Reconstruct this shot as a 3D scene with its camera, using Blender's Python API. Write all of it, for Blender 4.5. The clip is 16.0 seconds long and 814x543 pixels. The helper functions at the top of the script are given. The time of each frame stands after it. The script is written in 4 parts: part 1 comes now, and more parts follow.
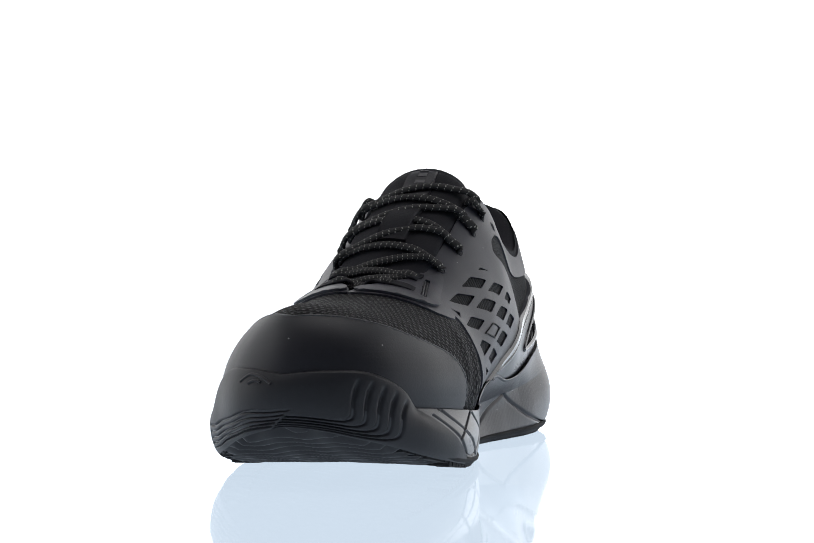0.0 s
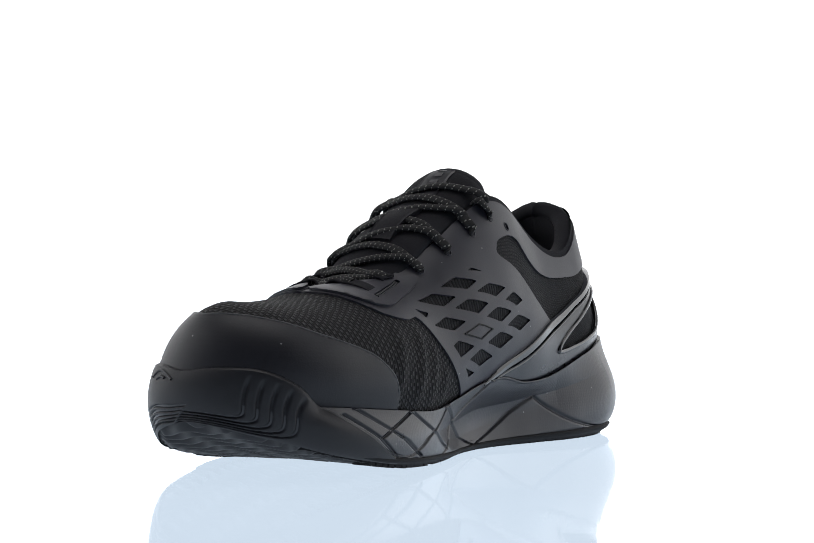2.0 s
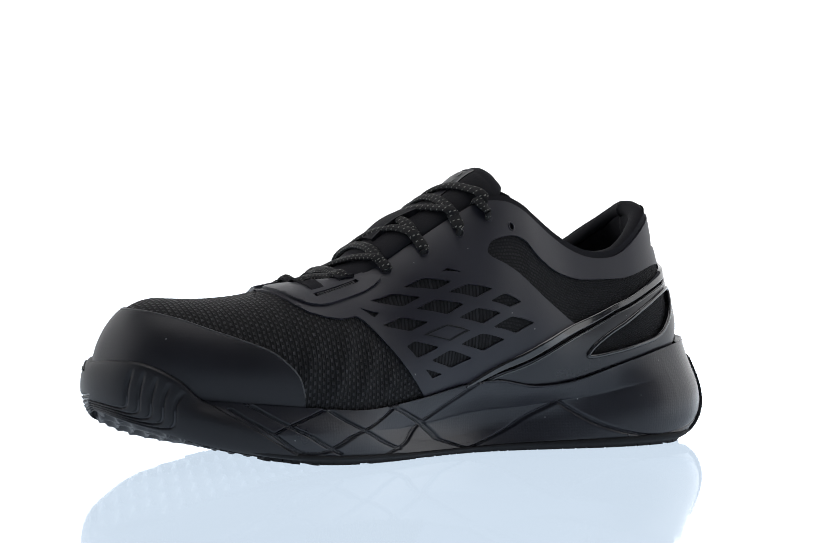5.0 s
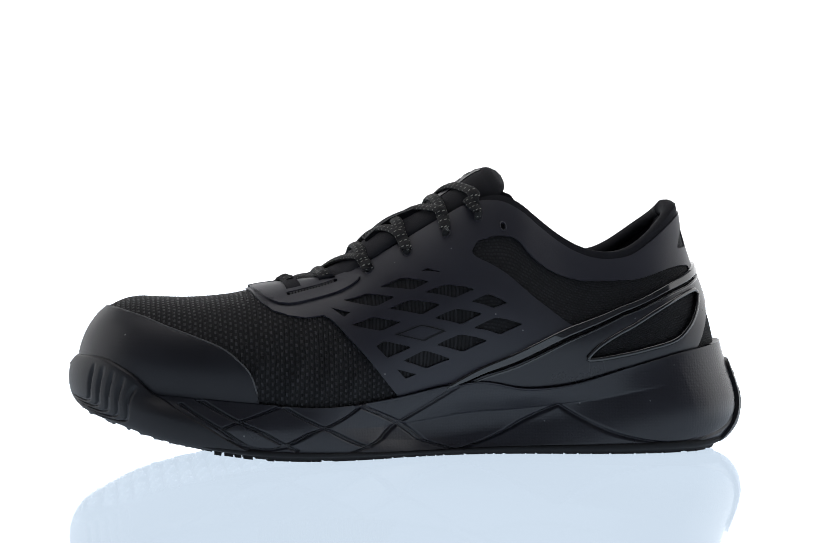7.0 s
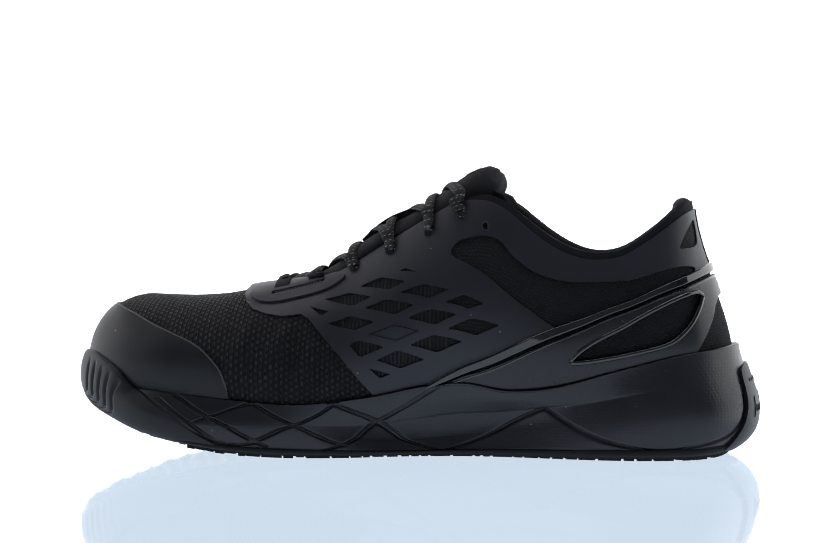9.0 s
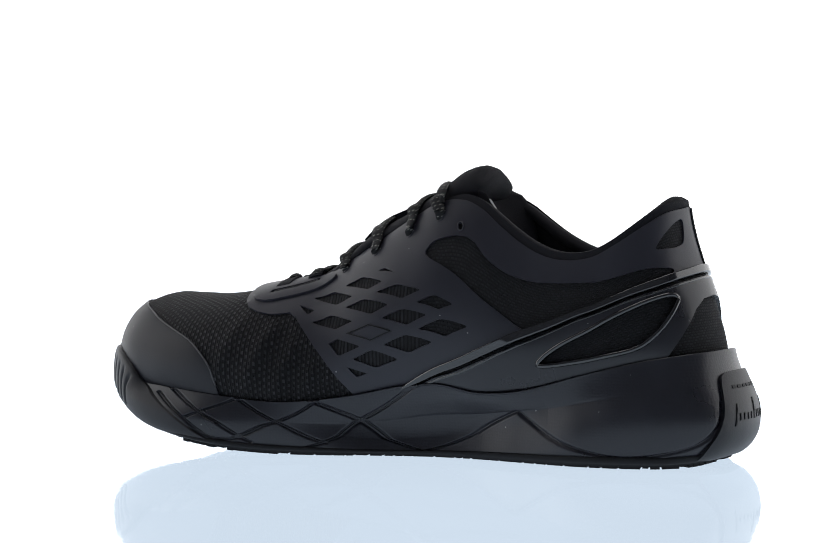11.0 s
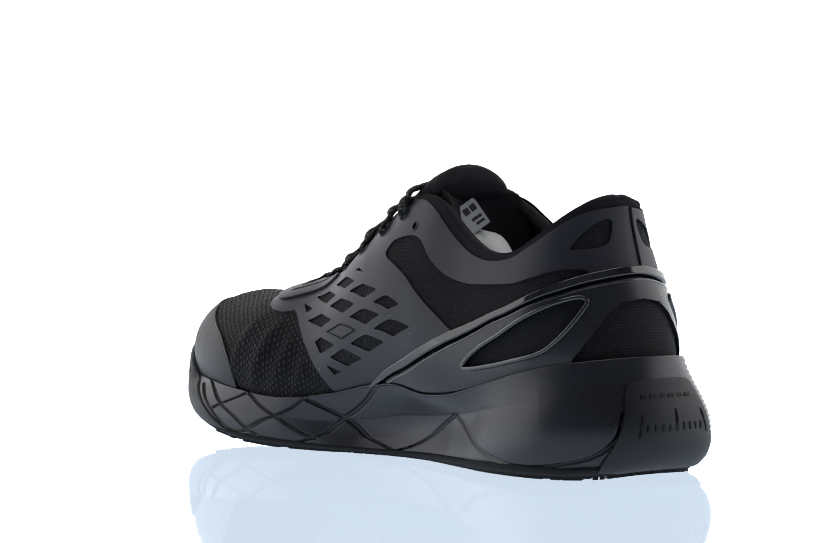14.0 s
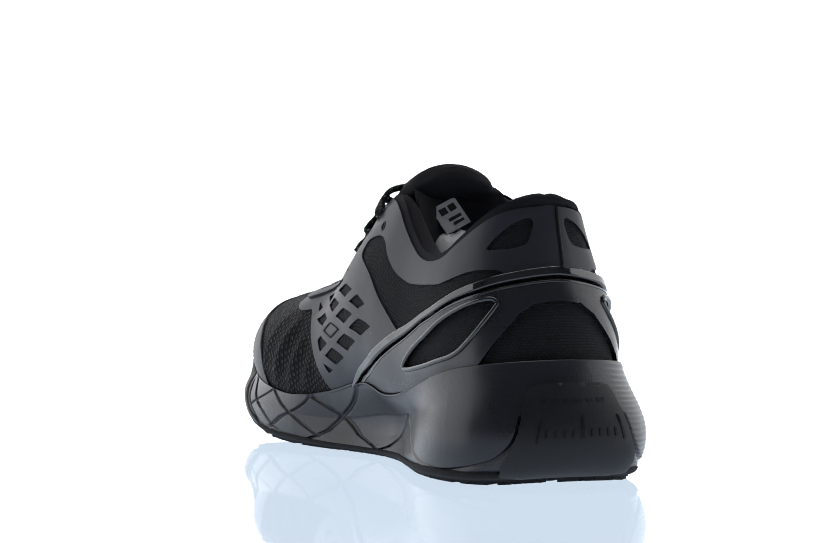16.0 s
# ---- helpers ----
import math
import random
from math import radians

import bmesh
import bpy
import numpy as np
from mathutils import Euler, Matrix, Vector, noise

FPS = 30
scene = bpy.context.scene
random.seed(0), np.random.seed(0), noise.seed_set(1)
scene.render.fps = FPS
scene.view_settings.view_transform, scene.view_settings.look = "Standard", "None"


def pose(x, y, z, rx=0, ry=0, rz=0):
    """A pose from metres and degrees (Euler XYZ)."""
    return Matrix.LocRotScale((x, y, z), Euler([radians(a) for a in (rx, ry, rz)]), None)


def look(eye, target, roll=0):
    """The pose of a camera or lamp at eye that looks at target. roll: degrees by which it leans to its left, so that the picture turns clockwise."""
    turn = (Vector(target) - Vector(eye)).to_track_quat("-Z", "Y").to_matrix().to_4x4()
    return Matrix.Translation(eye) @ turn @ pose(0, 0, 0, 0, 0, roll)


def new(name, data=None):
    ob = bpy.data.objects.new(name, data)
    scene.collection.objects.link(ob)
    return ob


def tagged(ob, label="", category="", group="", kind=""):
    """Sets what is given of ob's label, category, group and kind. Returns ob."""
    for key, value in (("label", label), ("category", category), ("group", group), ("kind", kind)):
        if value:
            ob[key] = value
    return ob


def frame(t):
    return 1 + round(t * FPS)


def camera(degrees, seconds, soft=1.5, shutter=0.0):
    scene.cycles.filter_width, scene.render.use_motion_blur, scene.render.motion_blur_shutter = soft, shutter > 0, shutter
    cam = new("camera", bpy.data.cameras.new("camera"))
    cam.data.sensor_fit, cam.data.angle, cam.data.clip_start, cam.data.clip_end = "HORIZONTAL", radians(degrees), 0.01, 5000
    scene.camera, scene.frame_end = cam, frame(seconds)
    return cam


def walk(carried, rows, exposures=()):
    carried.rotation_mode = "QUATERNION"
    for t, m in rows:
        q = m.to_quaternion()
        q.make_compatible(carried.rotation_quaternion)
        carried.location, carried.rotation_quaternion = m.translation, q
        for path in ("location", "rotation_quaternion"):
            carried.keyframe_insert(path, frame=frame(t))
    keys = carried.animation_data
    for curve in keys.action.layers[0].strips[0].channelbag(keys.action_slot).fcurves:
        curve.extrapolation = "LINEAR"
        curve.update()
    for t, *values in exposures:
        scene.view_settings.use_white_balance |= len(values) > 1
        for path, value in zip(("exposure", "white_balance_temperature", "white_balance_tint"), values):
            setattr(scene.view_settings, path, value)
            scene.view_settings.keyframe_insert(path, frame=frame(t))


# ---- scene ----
from mathutils.geometry import delaunay_2d_cdt

cam = camera(22.43, 16.0, soft=.8)
walk(cam, [(0, look((0, -.911, .096), (-.0029, 0, .0796))), (16, look((0, -.911, .096), (-.0029, 0, .0796)))])

# ---- light: a white light tent that glows all round but for the dark studio behind the camera ----
world = bpy.data.worlds.new("studio")
scene.world = world
world.use_nodes = True
world.node_tree.nodes["Background"].inputs[0].default_value = (.9, .94, 1, 1)
world.node_tree.nodes["Background"].inputs[1].default_value = .05

box = bpy.data.lights.new("softbox", "AREA")
box.shape, box.size, box.size_y, box.energy, box.color = "RECTANGLE", 1.2, .8, 6, (1, .985, .985)
softbox = new("softbox", box)
softbox.matrix_world = look((0, .1, 1.45), (0, 0, 0))

# ---- materials ----
def material(name, color, rough=.5, spec=.5, grain=0.0, grain_scale=900, spots=0.0):
    """A surface with a fine relief and slow, faint change of tone; scales are per metre."""
    m = bpy.data.materials.new(name)
    m.use_nodes = True
    nt = m.node_tree
    b = nt.nodes["Principled BSDF"]
    b.inputs["Base Color"].default_value = (*color, 1)
    b.inputs["Roughness"].default_value = rough
    b.inputs["Specular IOR Level"].default_value = spec
    co = nt.nodes.new("ShaderNodeTexCoord")
    if spots:
        slow = nt.nodes.new("ShaderNodeTexNoise")
        slow.inputs["Scale"].default_value = 38
        slow.inputs["Detail"].default_value = 6
        nt.links.new(co.outputs["Object"], slow.inputs["Vector"])
        ramp = nt.nodes.new("ShaderNodeMapRange")
        ramp.inputs["From Min"].default_value, ramp.inputs["From Max"].default_value = .3, .7
        ramp.inputs["To Min"].default_value, ramp.inputs["To Max"].default_value = 1 - spots, 1 + spots
        nt.links.new(slow.outputs["Fac"], ramp.inputs["Value"])
        mul = nt.nodes.new("ShaderNodeVectorMath")
        mul.operation = "SCALE"
        mul.inputs[0].default_value = color
        nt.links.new(ramp.outputs["Result"], mul.inputs["Scale"])
        nt.links.new(mul.outputs["Vector"], b.inputs["Base Color"])
        rr = nt.nodes.new("ShaderNodeMapRange")
        rr.inputs["From Min"].default_value, rr.inputs["From Max"].default_value = .3, .7
        rr.inputs["To Min"].default_value, rr.inputs["To Max"].default_value = rough - .06, rough + .06
        nt.links.new(slow.outputs["Fac"], rr.inputs["Value"])
        nt.links.new(rr.outputs["Result"], b.inputs["Roughness"])
    if grain:
        fine = nt.nodes.new("ShaderNodeTexNoise")
        fine.inputs["Scale"].default_value = grain_scale
        fine.inputs["Detail"].default_value = 3
        nt.links.new(co.outputs["Object"], fine.inputs["Vector"])
        bump = nt.nodes.new("ShaderNodeBump")
        bump.inputs["Strength"].default_value = grain
        bump.inputs["Distance"].default_value = .0004
        nt.links.new(fine.outputs["Fac"], bump.inputs["Height"])
        nt.links.new(bump.outputs["Normal"], b.inputs["Normal"])
    return m


def dotted(m, scale, strength):
    """Adds a moulded pattern of small raised dots to a material's relief."""
    nt = m.node_tree
    b = nt.nodes["Principled BSDF"]
    co = nt.nodes.new("ShaderNodeTexCoord")
    cell = nt.nodes.new("ShaderNodeTexVoronoi")
    cell.inputs["Scale"].default_value = scale
    cell.inputs["Randomness"].default_value = .25
    nt.links.new(co.outputs["Object"], cell.inputs["Vector"])
    bump = nt.nodes.new("ShaderNodeBump")
    bump.invert = True
    bump.inputs["Strength"].default_value = strength
    bump.inputs["Distance"].default_value = .0005
    nt.links.new(cell.outputs["Distance"], bump.inputs["Height"])
    before = b.inputs["Normal"].links[0].from_socket
    nt.links.new(before, bump.inputs["Normal"])
    nt.links.new(bump.outputs["Normal"], b.inputs["Normal"])


def knit(name, dash, gap, width, row, joint, shift=.5, depth=.0005, rib=0.0):
    """Knitted cloth: rows of short stitches with dark gaps, laid along the upper."""
    m = material(name, gap, .8, .28)
    nt = m.node_tree
    b = nt.nodes["Principled BSDF"]
    co = nt.nodes.new("ShaderNodeTexCoord")
    wob = nt.nodes.new("ShaderNodeTexNoise")
    wob.inputs["Scale"].default_value = 160
    nt.links.new(co.outputs["UV"], wob.inputs["Vector"])
    sub = nt.nodes.new("ShaderNodeVectorMath")
    sub.operation = "MULTIPLY_ADD"
    sub.inputs[1].default_value = (.0012, .0012, 0)
    nt.links.new(wob.outputs["Color"], sub.inputs[0])
    nt.links.new(co.outputs["UV"], sub.inputs[2])
    t = nt.nodes.new("ShaderNodeTexBrick")
    t.offset = shift
    for key, value in (("Scale", 1), ("Brick Width", width), ("Row Height", row), ("Mortar Size", joint), ("Mortar Smooth", .4), ("Bias", .45 if rib else 0)):
        t.inputs[key].default_value = value
    t.inputs["Color1"].default_value = (*dash, 1)
    t.inputs["Color2"].default_value = (*[c * .25 + g * .6 for c, g in zip(dash, gap)], 1)
    t.inputs["Mortar"].default_value = (*gap, 1)
    nt.links.new(sub.outputs["Vector"], t.inputs["Vector"])
    nt.links.new(t.outputs["Color"], b.inputs["Base Color"])
    sheen = nt.nodes.new("ShaderNodeMapRange")
    sheen.inputs["To Min"].default_value, sheen.inputs["To Max"].default_value = .55 if rib else .8, .85
    nt.links.new(t.outputs["Fac"], sheen.inputs["Value"])
    nt.links.new(sheen.outputs["Result"], b.inputs["Roughness"])
    bump = nt.nodes.new("ShaderNodeBump")
    bump.invert = True
    bump.inputs["Strength"].default_value = .9
    bump.inputs["Distance"].default_value = depth
    nt.links.new(t.outputs["Fac"], bump.inputs["Height"])
    nt.links.new(bump.outputs["Normal"], b.inputs["Normal"])
    if rib:
        wave = nt.nodes.new("ShaderNodeTexWave")
        wave.bands_direction = "Y"
        wave.inputs["Scale"].default_value = math.pi / 10 / rib
        wave.inputs["Distortion"].default_value = 1.2
        wave.inputs["Detail Scale"].default_value = 2
        nt.links.new(sub.outputs["Vector"], wave.inputs["Vector"])
        under_bump = nt.nodes.new("ShaderNodeBump")
        under_bump.inputs["Strength"].default_value = .6
        under_bump.inputs["Distance"].default_value = .0004
        nt.links.new(wave.outputs["Fac"], under_bump.inputs["Height"])
        nt.links.new(under_bump.outputs["Normal"], bump.inputs["Normal"])
    return m


def dusty(m, scale=330, share=.03):
    """Sparse specks of pale dust on a dark surface."""
    nt = m.node_tree
    b = nt.nodes["Principled BSDF"]
    co = nt.nodes.new("ShaderNodeTexCoord")
    cell = nt.nodes.new("ShaderNodeTexVoronoi")
    cell.inputs["Scale"].default_value = scale
    nt.links.new(co.outputs["Object"], cell.inputs["Vector"])
    close = nt.nodes.new("ShaderNodeMath")
    close.operation = "LESS_THAN"
    close.inputs[1].default_value = .11
    nt.links.new(cell.outputs["Distance"], close.inputs[0])
    tone = nt.nodes.new("ShaderNodeSeparateColor")
    nt.links.new(cell.outputs["Color"], tone.inputs["Color"])
    rare = nt.nodes.new("ShaderNodeMath")
    rare.operation = "LESS_THAN"
    rare.inputs[1].default_value = share
    nt.links.new(tone.outputs["Red"], rare.inputs[0])
    both = nt.nodes.new("ShaderNodeMath")
    both.operation = "MULTIPLY"
    nt.links.new(close.outputs["Value"], both.inputs[0])
    nt.links.new(rare.outputs["Value"], both.inputs[1])
    mix = nt.nodes.new("ShaderNodeMix")
    mix.data_type = "RGBA"
    mix.inputs["B"].default_value = (.16, .16, .165, 1)
    nt.links.new(both.outputs["Value"], mix.inputs["Factor"])
    nt.links.new(b.inputs["Base Color"].links[0].from_socket, mix.inputs["A"])
    nt.links.new(mix.outputs["Result"], b.inputs["Base Color"])


M_FILM = material("matte_film", (.0170, .0164, .0242), .46, .46, .12, 1500, .12)
M_CAP = material("toe_film", (.0104, .0100, .0138), .46, .34, .16, 1300, .12)
M_FRAME = material("satin_counter", (.0135, .0135, .0182), .30, .50, .08, 1500, .1)
M_GLOSS = material("gloss_strap", (.0085, .0085, .0100), .08, .95, .02, 400, .1)
M_MESH = knit("vamp_knit", (.042, .041, .047), (.0062, .0061, .0070), .0024, .0021, .00076, .5, .0005, .00105)
M_RIB = knit("quarter_knit", (.0155, .0152, .0175), (.0062, .0061, .0070), .0019, .00115, .00034, .5, .0004)
M_SLAT = knit("slat_knit", (.019, .0187, .0212), (.0052, .0051, .0058), .0019, .03, .0005, .5, .0006)
M_TREAD = material("tread_rubber", (.012, .012, .0135), .75, .2, .2, 1200, .15)
M_LINING = material("collar_cloth", (.0122, .0120, .0150), .85, .2, .5, 1600, .2)
M_FOAM = material("midsole_foam", (.0138, .0140, .0196), .33, .50, .13, 1300, .14)
M_RUBBER = material("outsole_rubber", (.0112, .0110, .0140), .50, .36, .18, 1200, .15)
dotted(M_FOAM, 760, .11)
for _m in (M_FILM, M_CAP, M_FRAME, M_FOAM):
    dusty(_m)
M_DARKLINE = material("moulded_mark", (.005, .005, .006), .6, .3)
M_LACE = material("lace_cord", (.0095, .0095, .0102), .75, .3, .6, 2200)
M_FLECK = material("lace_fleck", (.2, .2, .18), .6, .3)
M_PRINT = material("grey_print", (.036, .036, .039), .5)
M_LETTER = material("pale_print", (.055, .055, .058), .5)
M_WHITE = material("label_cloth", (.42, .43, .44), .7, .3, .3, 1500, .06)
M_PAPER = material("paper_filler", (.72, .73, .72), .8, .3, .5, 220, .04)
M_INSOLE = material("insole_cloth", (.03, .03, .032), .9, .2, .5, 1500)

M_TABLE = material("lit_acrylic", (.08, .085, .09), .045, .5)
_b = M_TABLE.node_tree.nodes["Principled BSDF"]
_b.inputs["Emission Color"].default_value = (.605, .71, .825, 1)
_b.inputs["Emission Strength"].default_value = .98
# faint, long scratches and smears in the plate's polish
_nt = M_TABLE.node_tree
_co = _nt.nodes.new("ShaderNodeTexCoord")
_map = _nt.nodes.new("ShaderNodeMapping")
_map.inputs["Scale"].default_value = (14, 60, 1)
_no = _nt.nodes.new("ShaderNodeTexNoise")
_no.inputs["Scale"].default_value, _no.inputs["Detail"].default_value = 1.5, 5
_bu = _nt.nodes.new("ShaderNodeBump")
_bu.inputs["Strength"].default_value, _bu.inputs["Distance"].default_value = .05, .0004
for _x, _y in ((_co.outputs["Object"], _map.inputs["Vector"]), (_map.outputs["Vector"], _no.inputs["Vector"]), (_no.outputs["Fac"], _bu.inputs["Height"]),
               (_bu.outputs["Normal"], _b.inputs["Normal"])):
    _nt.links.new(_x, _y)
# the fabric's emission stands in for the lamps that would light it
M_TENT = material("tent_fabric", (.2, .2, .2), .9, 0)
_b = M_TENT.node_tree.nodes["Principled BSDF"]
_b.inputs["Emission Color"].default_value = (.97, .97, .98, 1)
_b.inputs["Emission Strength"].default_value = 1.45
M_DARK = material("studio_wall", (.12, .12, .13), .9, .3, .2, 30, .1)


# ---- mesh helpers ----
def mesh_of(name, verts, faces, mat, smooth=True, uv=None, second=None, marks=None):
    """A mesh; uv: a place in the cloth for each point; second: a material for the faces that marks names."""
    me = bpy.data.meshes.new(name)
    me.from_pydata([tuple(map(float, p)) for p in verts], [], [tuple(map(int, f)) for f in faces])
    me.materials.append(mat)
    me.polygons.foreach_set("use_smooth", [smooth] * len(me.polygons))
    if second is not None:
        me.materials.append(second)
        me.polygons.foreach_set("material_index", np.asarray(marks, dtype=np.int32))
    if uv is not None:
        layer = me.uv_layers.new(name="cloth")
        loops = np.zeros(len(me.loops), dtype=np.int32)
        me.loops.foreach_get("vertex_index", loops)
        layer.data.foreach_set("uv", np.asarray(uv, float)[loops].ravel())
    me.update()
    return me


def part(name, me, parent, label=""):
    ob = new(name, me)
    ob.parent = parent
    return tagged(ob, label)


def grid_faces(a, b, closed=False, around=False):
    """Faces of a grid of a by b points; closed: the first row follows the last; around: the same across."""
    i, j = np.meshgrid(np.arange(a if closed else a - 1), np.arange(b if around else b - 1), indexing="ij")
    k, l = (i + 1) % a, (j + 1) % b
    return np.stack([i * b + j, k * b + j, k * b + l, i * b + l], -1).reshape(-1, 4)


def normals_of(fn, u, v, sign):
    e = 1e-3
    n = np.cross(fn(u + e, v) - fn(u - e, v), fn(u, np.clip(v + e, 0, 1)) - fn(u, np.clip(v - e, 0, 1))) * sign
    return n / (np.linalg.norm(n, axis=-1, keepdims=True) + 1e-12)


def inside(poly, p):
    """Which of the points p lie in the polygon."""
    x, y = p[:, 0], p[:, 1]
    hit = np.zeros(len(p), bool)
    for (x0, y0), (x1, y1) in zip(poly, np.roll(poly, -1, 0)):
        if y0 != y1:
            hit ^= ((y0 > y) != (y1 > y)) & (x < (x1 - x0) * (y - y0) / (y1 - y0) + x0)
    return hit


def rounded(poly, times=2, cut=.2):
    """Cuts a polygon's corners softly."""
    p = np.asarray(poly, float)
    for _ in range(times):
        q = np.roll(p, -1, 0)
        p = np.stack([p * (1 - cut) + q * cut, p * cut + q * (1 - cut)], 1).reshape(-1, 2)
    return p


def dense(poly, step):
    out = []
    for a, b in zip(poly, np.roll(poly, -1, 0)):
        k = max(1, int(math.ceil(np.linalg.norm(b - a) / step)))
        out += [a + (b - a) * i / k for i in range(k)]
    return np.array(out)


REACH = {"upper": np.array([.36, .065]), "midsole": np.array([.36, .045])}


def overlay(name, fn, outer, holes, lift, thick, mat, step=.0022, relief=None):
    """A sheet laid on the surface fn, cut out along outer, with holes, as thick as given, with softened edges."""
    reach = REACH["upper" if fn is upper else "midsole"]
    sign = 1 if fn is upper else -1
    rings = [dense(np.asarray(r, float) * reach, step) for r in [outer, *holes]]
    pts, edges = [], []
    for r in rings:
        k = len(pts)
        pts += list(r)
        edges += [(k + i, k + (i + 1) % len(r)) for i in range(len(r))]
    rim = np.array(pts)
    lo, hi = rings[0].min(0), rings[0].max(0)
    gx, gy = np.meshgrid(np.arange(lo[0], hi[0], step), np.arange(lo[1], hi[1], step))
    g = np.stack([gx.ravel(), gy.ravel()], -1)
    ok = inside(rings[0], g)
    for r in rings[1:]:
        ok &= ~inside(r, g)
    g = g[ok]
    near = np.array([np.min(np.sum((rim - q) ** 2, 1)) for q in g]) if len(g) else np.zeros(0)
    g = g[near > (step * .55) ** 2] if len(g) else g
    allp = [Vector(p) for p in [*pts, *g]]
    vs, _, fs, ov, _, _ = delaunay_2d_cdt(allp, edges, [], 0, 1e-7)
    p = np.array([tuple(q) for q in vs])
    f = np.array([tuple(q) for q in fs])
    mid = p[f].mean(1)
    ok = inside(rings[0], mid)
    for r in rings[1:]:
        ok &= ~inside(r, mid)
    f = f[ok]
    uv = p / reach
    base = fn(uv[:, 0], uv[:, 1])
    n = normals_of(fn, uv[:, 0], uv[:, 1], sign)
    a, b = f[:, [0, 1, 2]].ravel(), f[:, [1, 2, 0]].ravel()
    have = set(zip(a.tolist(), b.tolist()))
    border = [(i, j) for i, j in have if (j, i) not in have]
    edge = np.zeros(len(p), bool)
    edge[[i for e in border for i in e]] = True
    h = np.where(edge, lift + thick * .9, lift + thick)
    if relief is not None:
        h = h + relief(p)
    top = base + n * h[:, None]
    ids = np.flatnonzero(edge)
    high = {int(i): len(p) + k for k, i in enumerate(ids)}
    low = {int(i): len(p) + len(ids) + k for k, i in enumerate(ids)}
    verts = np.r_[top, top[ids], (base + n * (lift - .0006))[ids]]
    faces = [tuple(q) for q in f] + [(high[j], high[i], low[i], low[j]) for i, j in border]
    return mesh_of(name, verts, faces, mat, True, np.r_[p, p[ids], p[ids]])


def tube(name, path, wide, tall, mat, sides=10, closed=False, second=None, fleck=None, ends=True):
    """A cord of oval section along a path of points, softly bent; fleck(i, j): which faces show the second material."""
    p = np.asarray(path, float)
    q = np.roll(p, -1, 0) - np.roll(p, 1, 0)
    if not closed:
        q[0], q[-1] = p[1] - p[0], p[-1] - p[-2]
    q /= np.linalg.norm(q, axis=1, keepdims=True) + 1e-12
    mid = p.mean(0)
    up = np.array([-.45, 0, 1.0])
    s = np.cross(q, up)
    s /= np.linalg.norm(s, axis=1, keepdims=True) + 1e-12
    k = np.cross(s, q)
    a = np.linspace(0, 2 * math.pi, sides, endpoint=False)
    w = np.broadcast_to(wide, (len(p),))
    t = np.broadcast_to(tall, (len(p),))
    v = p[:, None] + s[:, None] * (np.cos(a) * w[:, None])[..., None] + k[:, None] * (np.sin(a) * t[:, None])[..., None]
    f = grid_faces(len(p), sides, closed, True)
    marks = None
    if second is not None:
        i, j = np.meshgrid(np.arange(len(p) if closed else len(p) - 1), np.arange(sides), indexing="ij")
        marks = fleck(i, j).ravel().astype(int)
    faces = [tuple(x) for x in f]
    if ends and not closed:
        faces += [tuple(range(sides))[::-1], tuple(range((len(p) - 1) * sides, len(p) * sides))]
        if marks is not None:
            marks = np.r_[marks, 0, 0]
    return mesh_of(name, v.reshape(-1, 3), faces, mat, True, None, second, marks)


def smooth_path(pts, n):
    p = np.asarray(pts, float)
    s = np.r_[0, np.cumsum(np.linalg.norm(np.diff(p, axis=0), axis=1))]
    t = np.linspace(0, s[-1], n)
    return np.stack([spline(s, p[:, k])(t) for k in range(3)], -1)


# the shoe's curves: u runs round the shoe, 0 toe, 1 heel (inner side 0..1, outer side -1..0)
def spline(keys, vals, level=False):
    """A smooth curve through the values at the keys; level: flat at both ends."""
    k = np.asarray(keys, float)
    v = np.asarray(vals, float)
    d = np.diff(v) / np.diff(k)
    m = np.empty(len(k))
    m[0], m[-1] = (0, 0) if level else (d[0], d[-1])
    w = np.diff(k)
    m[1:-1] = (d[:-1] * w[1:] + d[1:] * w[:-1]) / (w[1:] + w[:-1])

    def f(x):
        x = np.clip(np.asarray(x, float), k[0], k[-1])
        i = np.clip(np.searchsorted(k, x, side="right") - 1, 0, len(k) - 2)
        h = k[i + 1] - k[i]
        t = (x - k[i]) / h
        return ((2 * t ** 3 - 3 * t ** 2 + 1) * v[i] + (t ** 3 - 2 * t ** 2 + t) * h * m[i]
                + (3 * t ** 2 - 2 * t ** 3) * v[i + 1] + (t ** 3 - t ** 2) * h * m[i + 1])
    return f


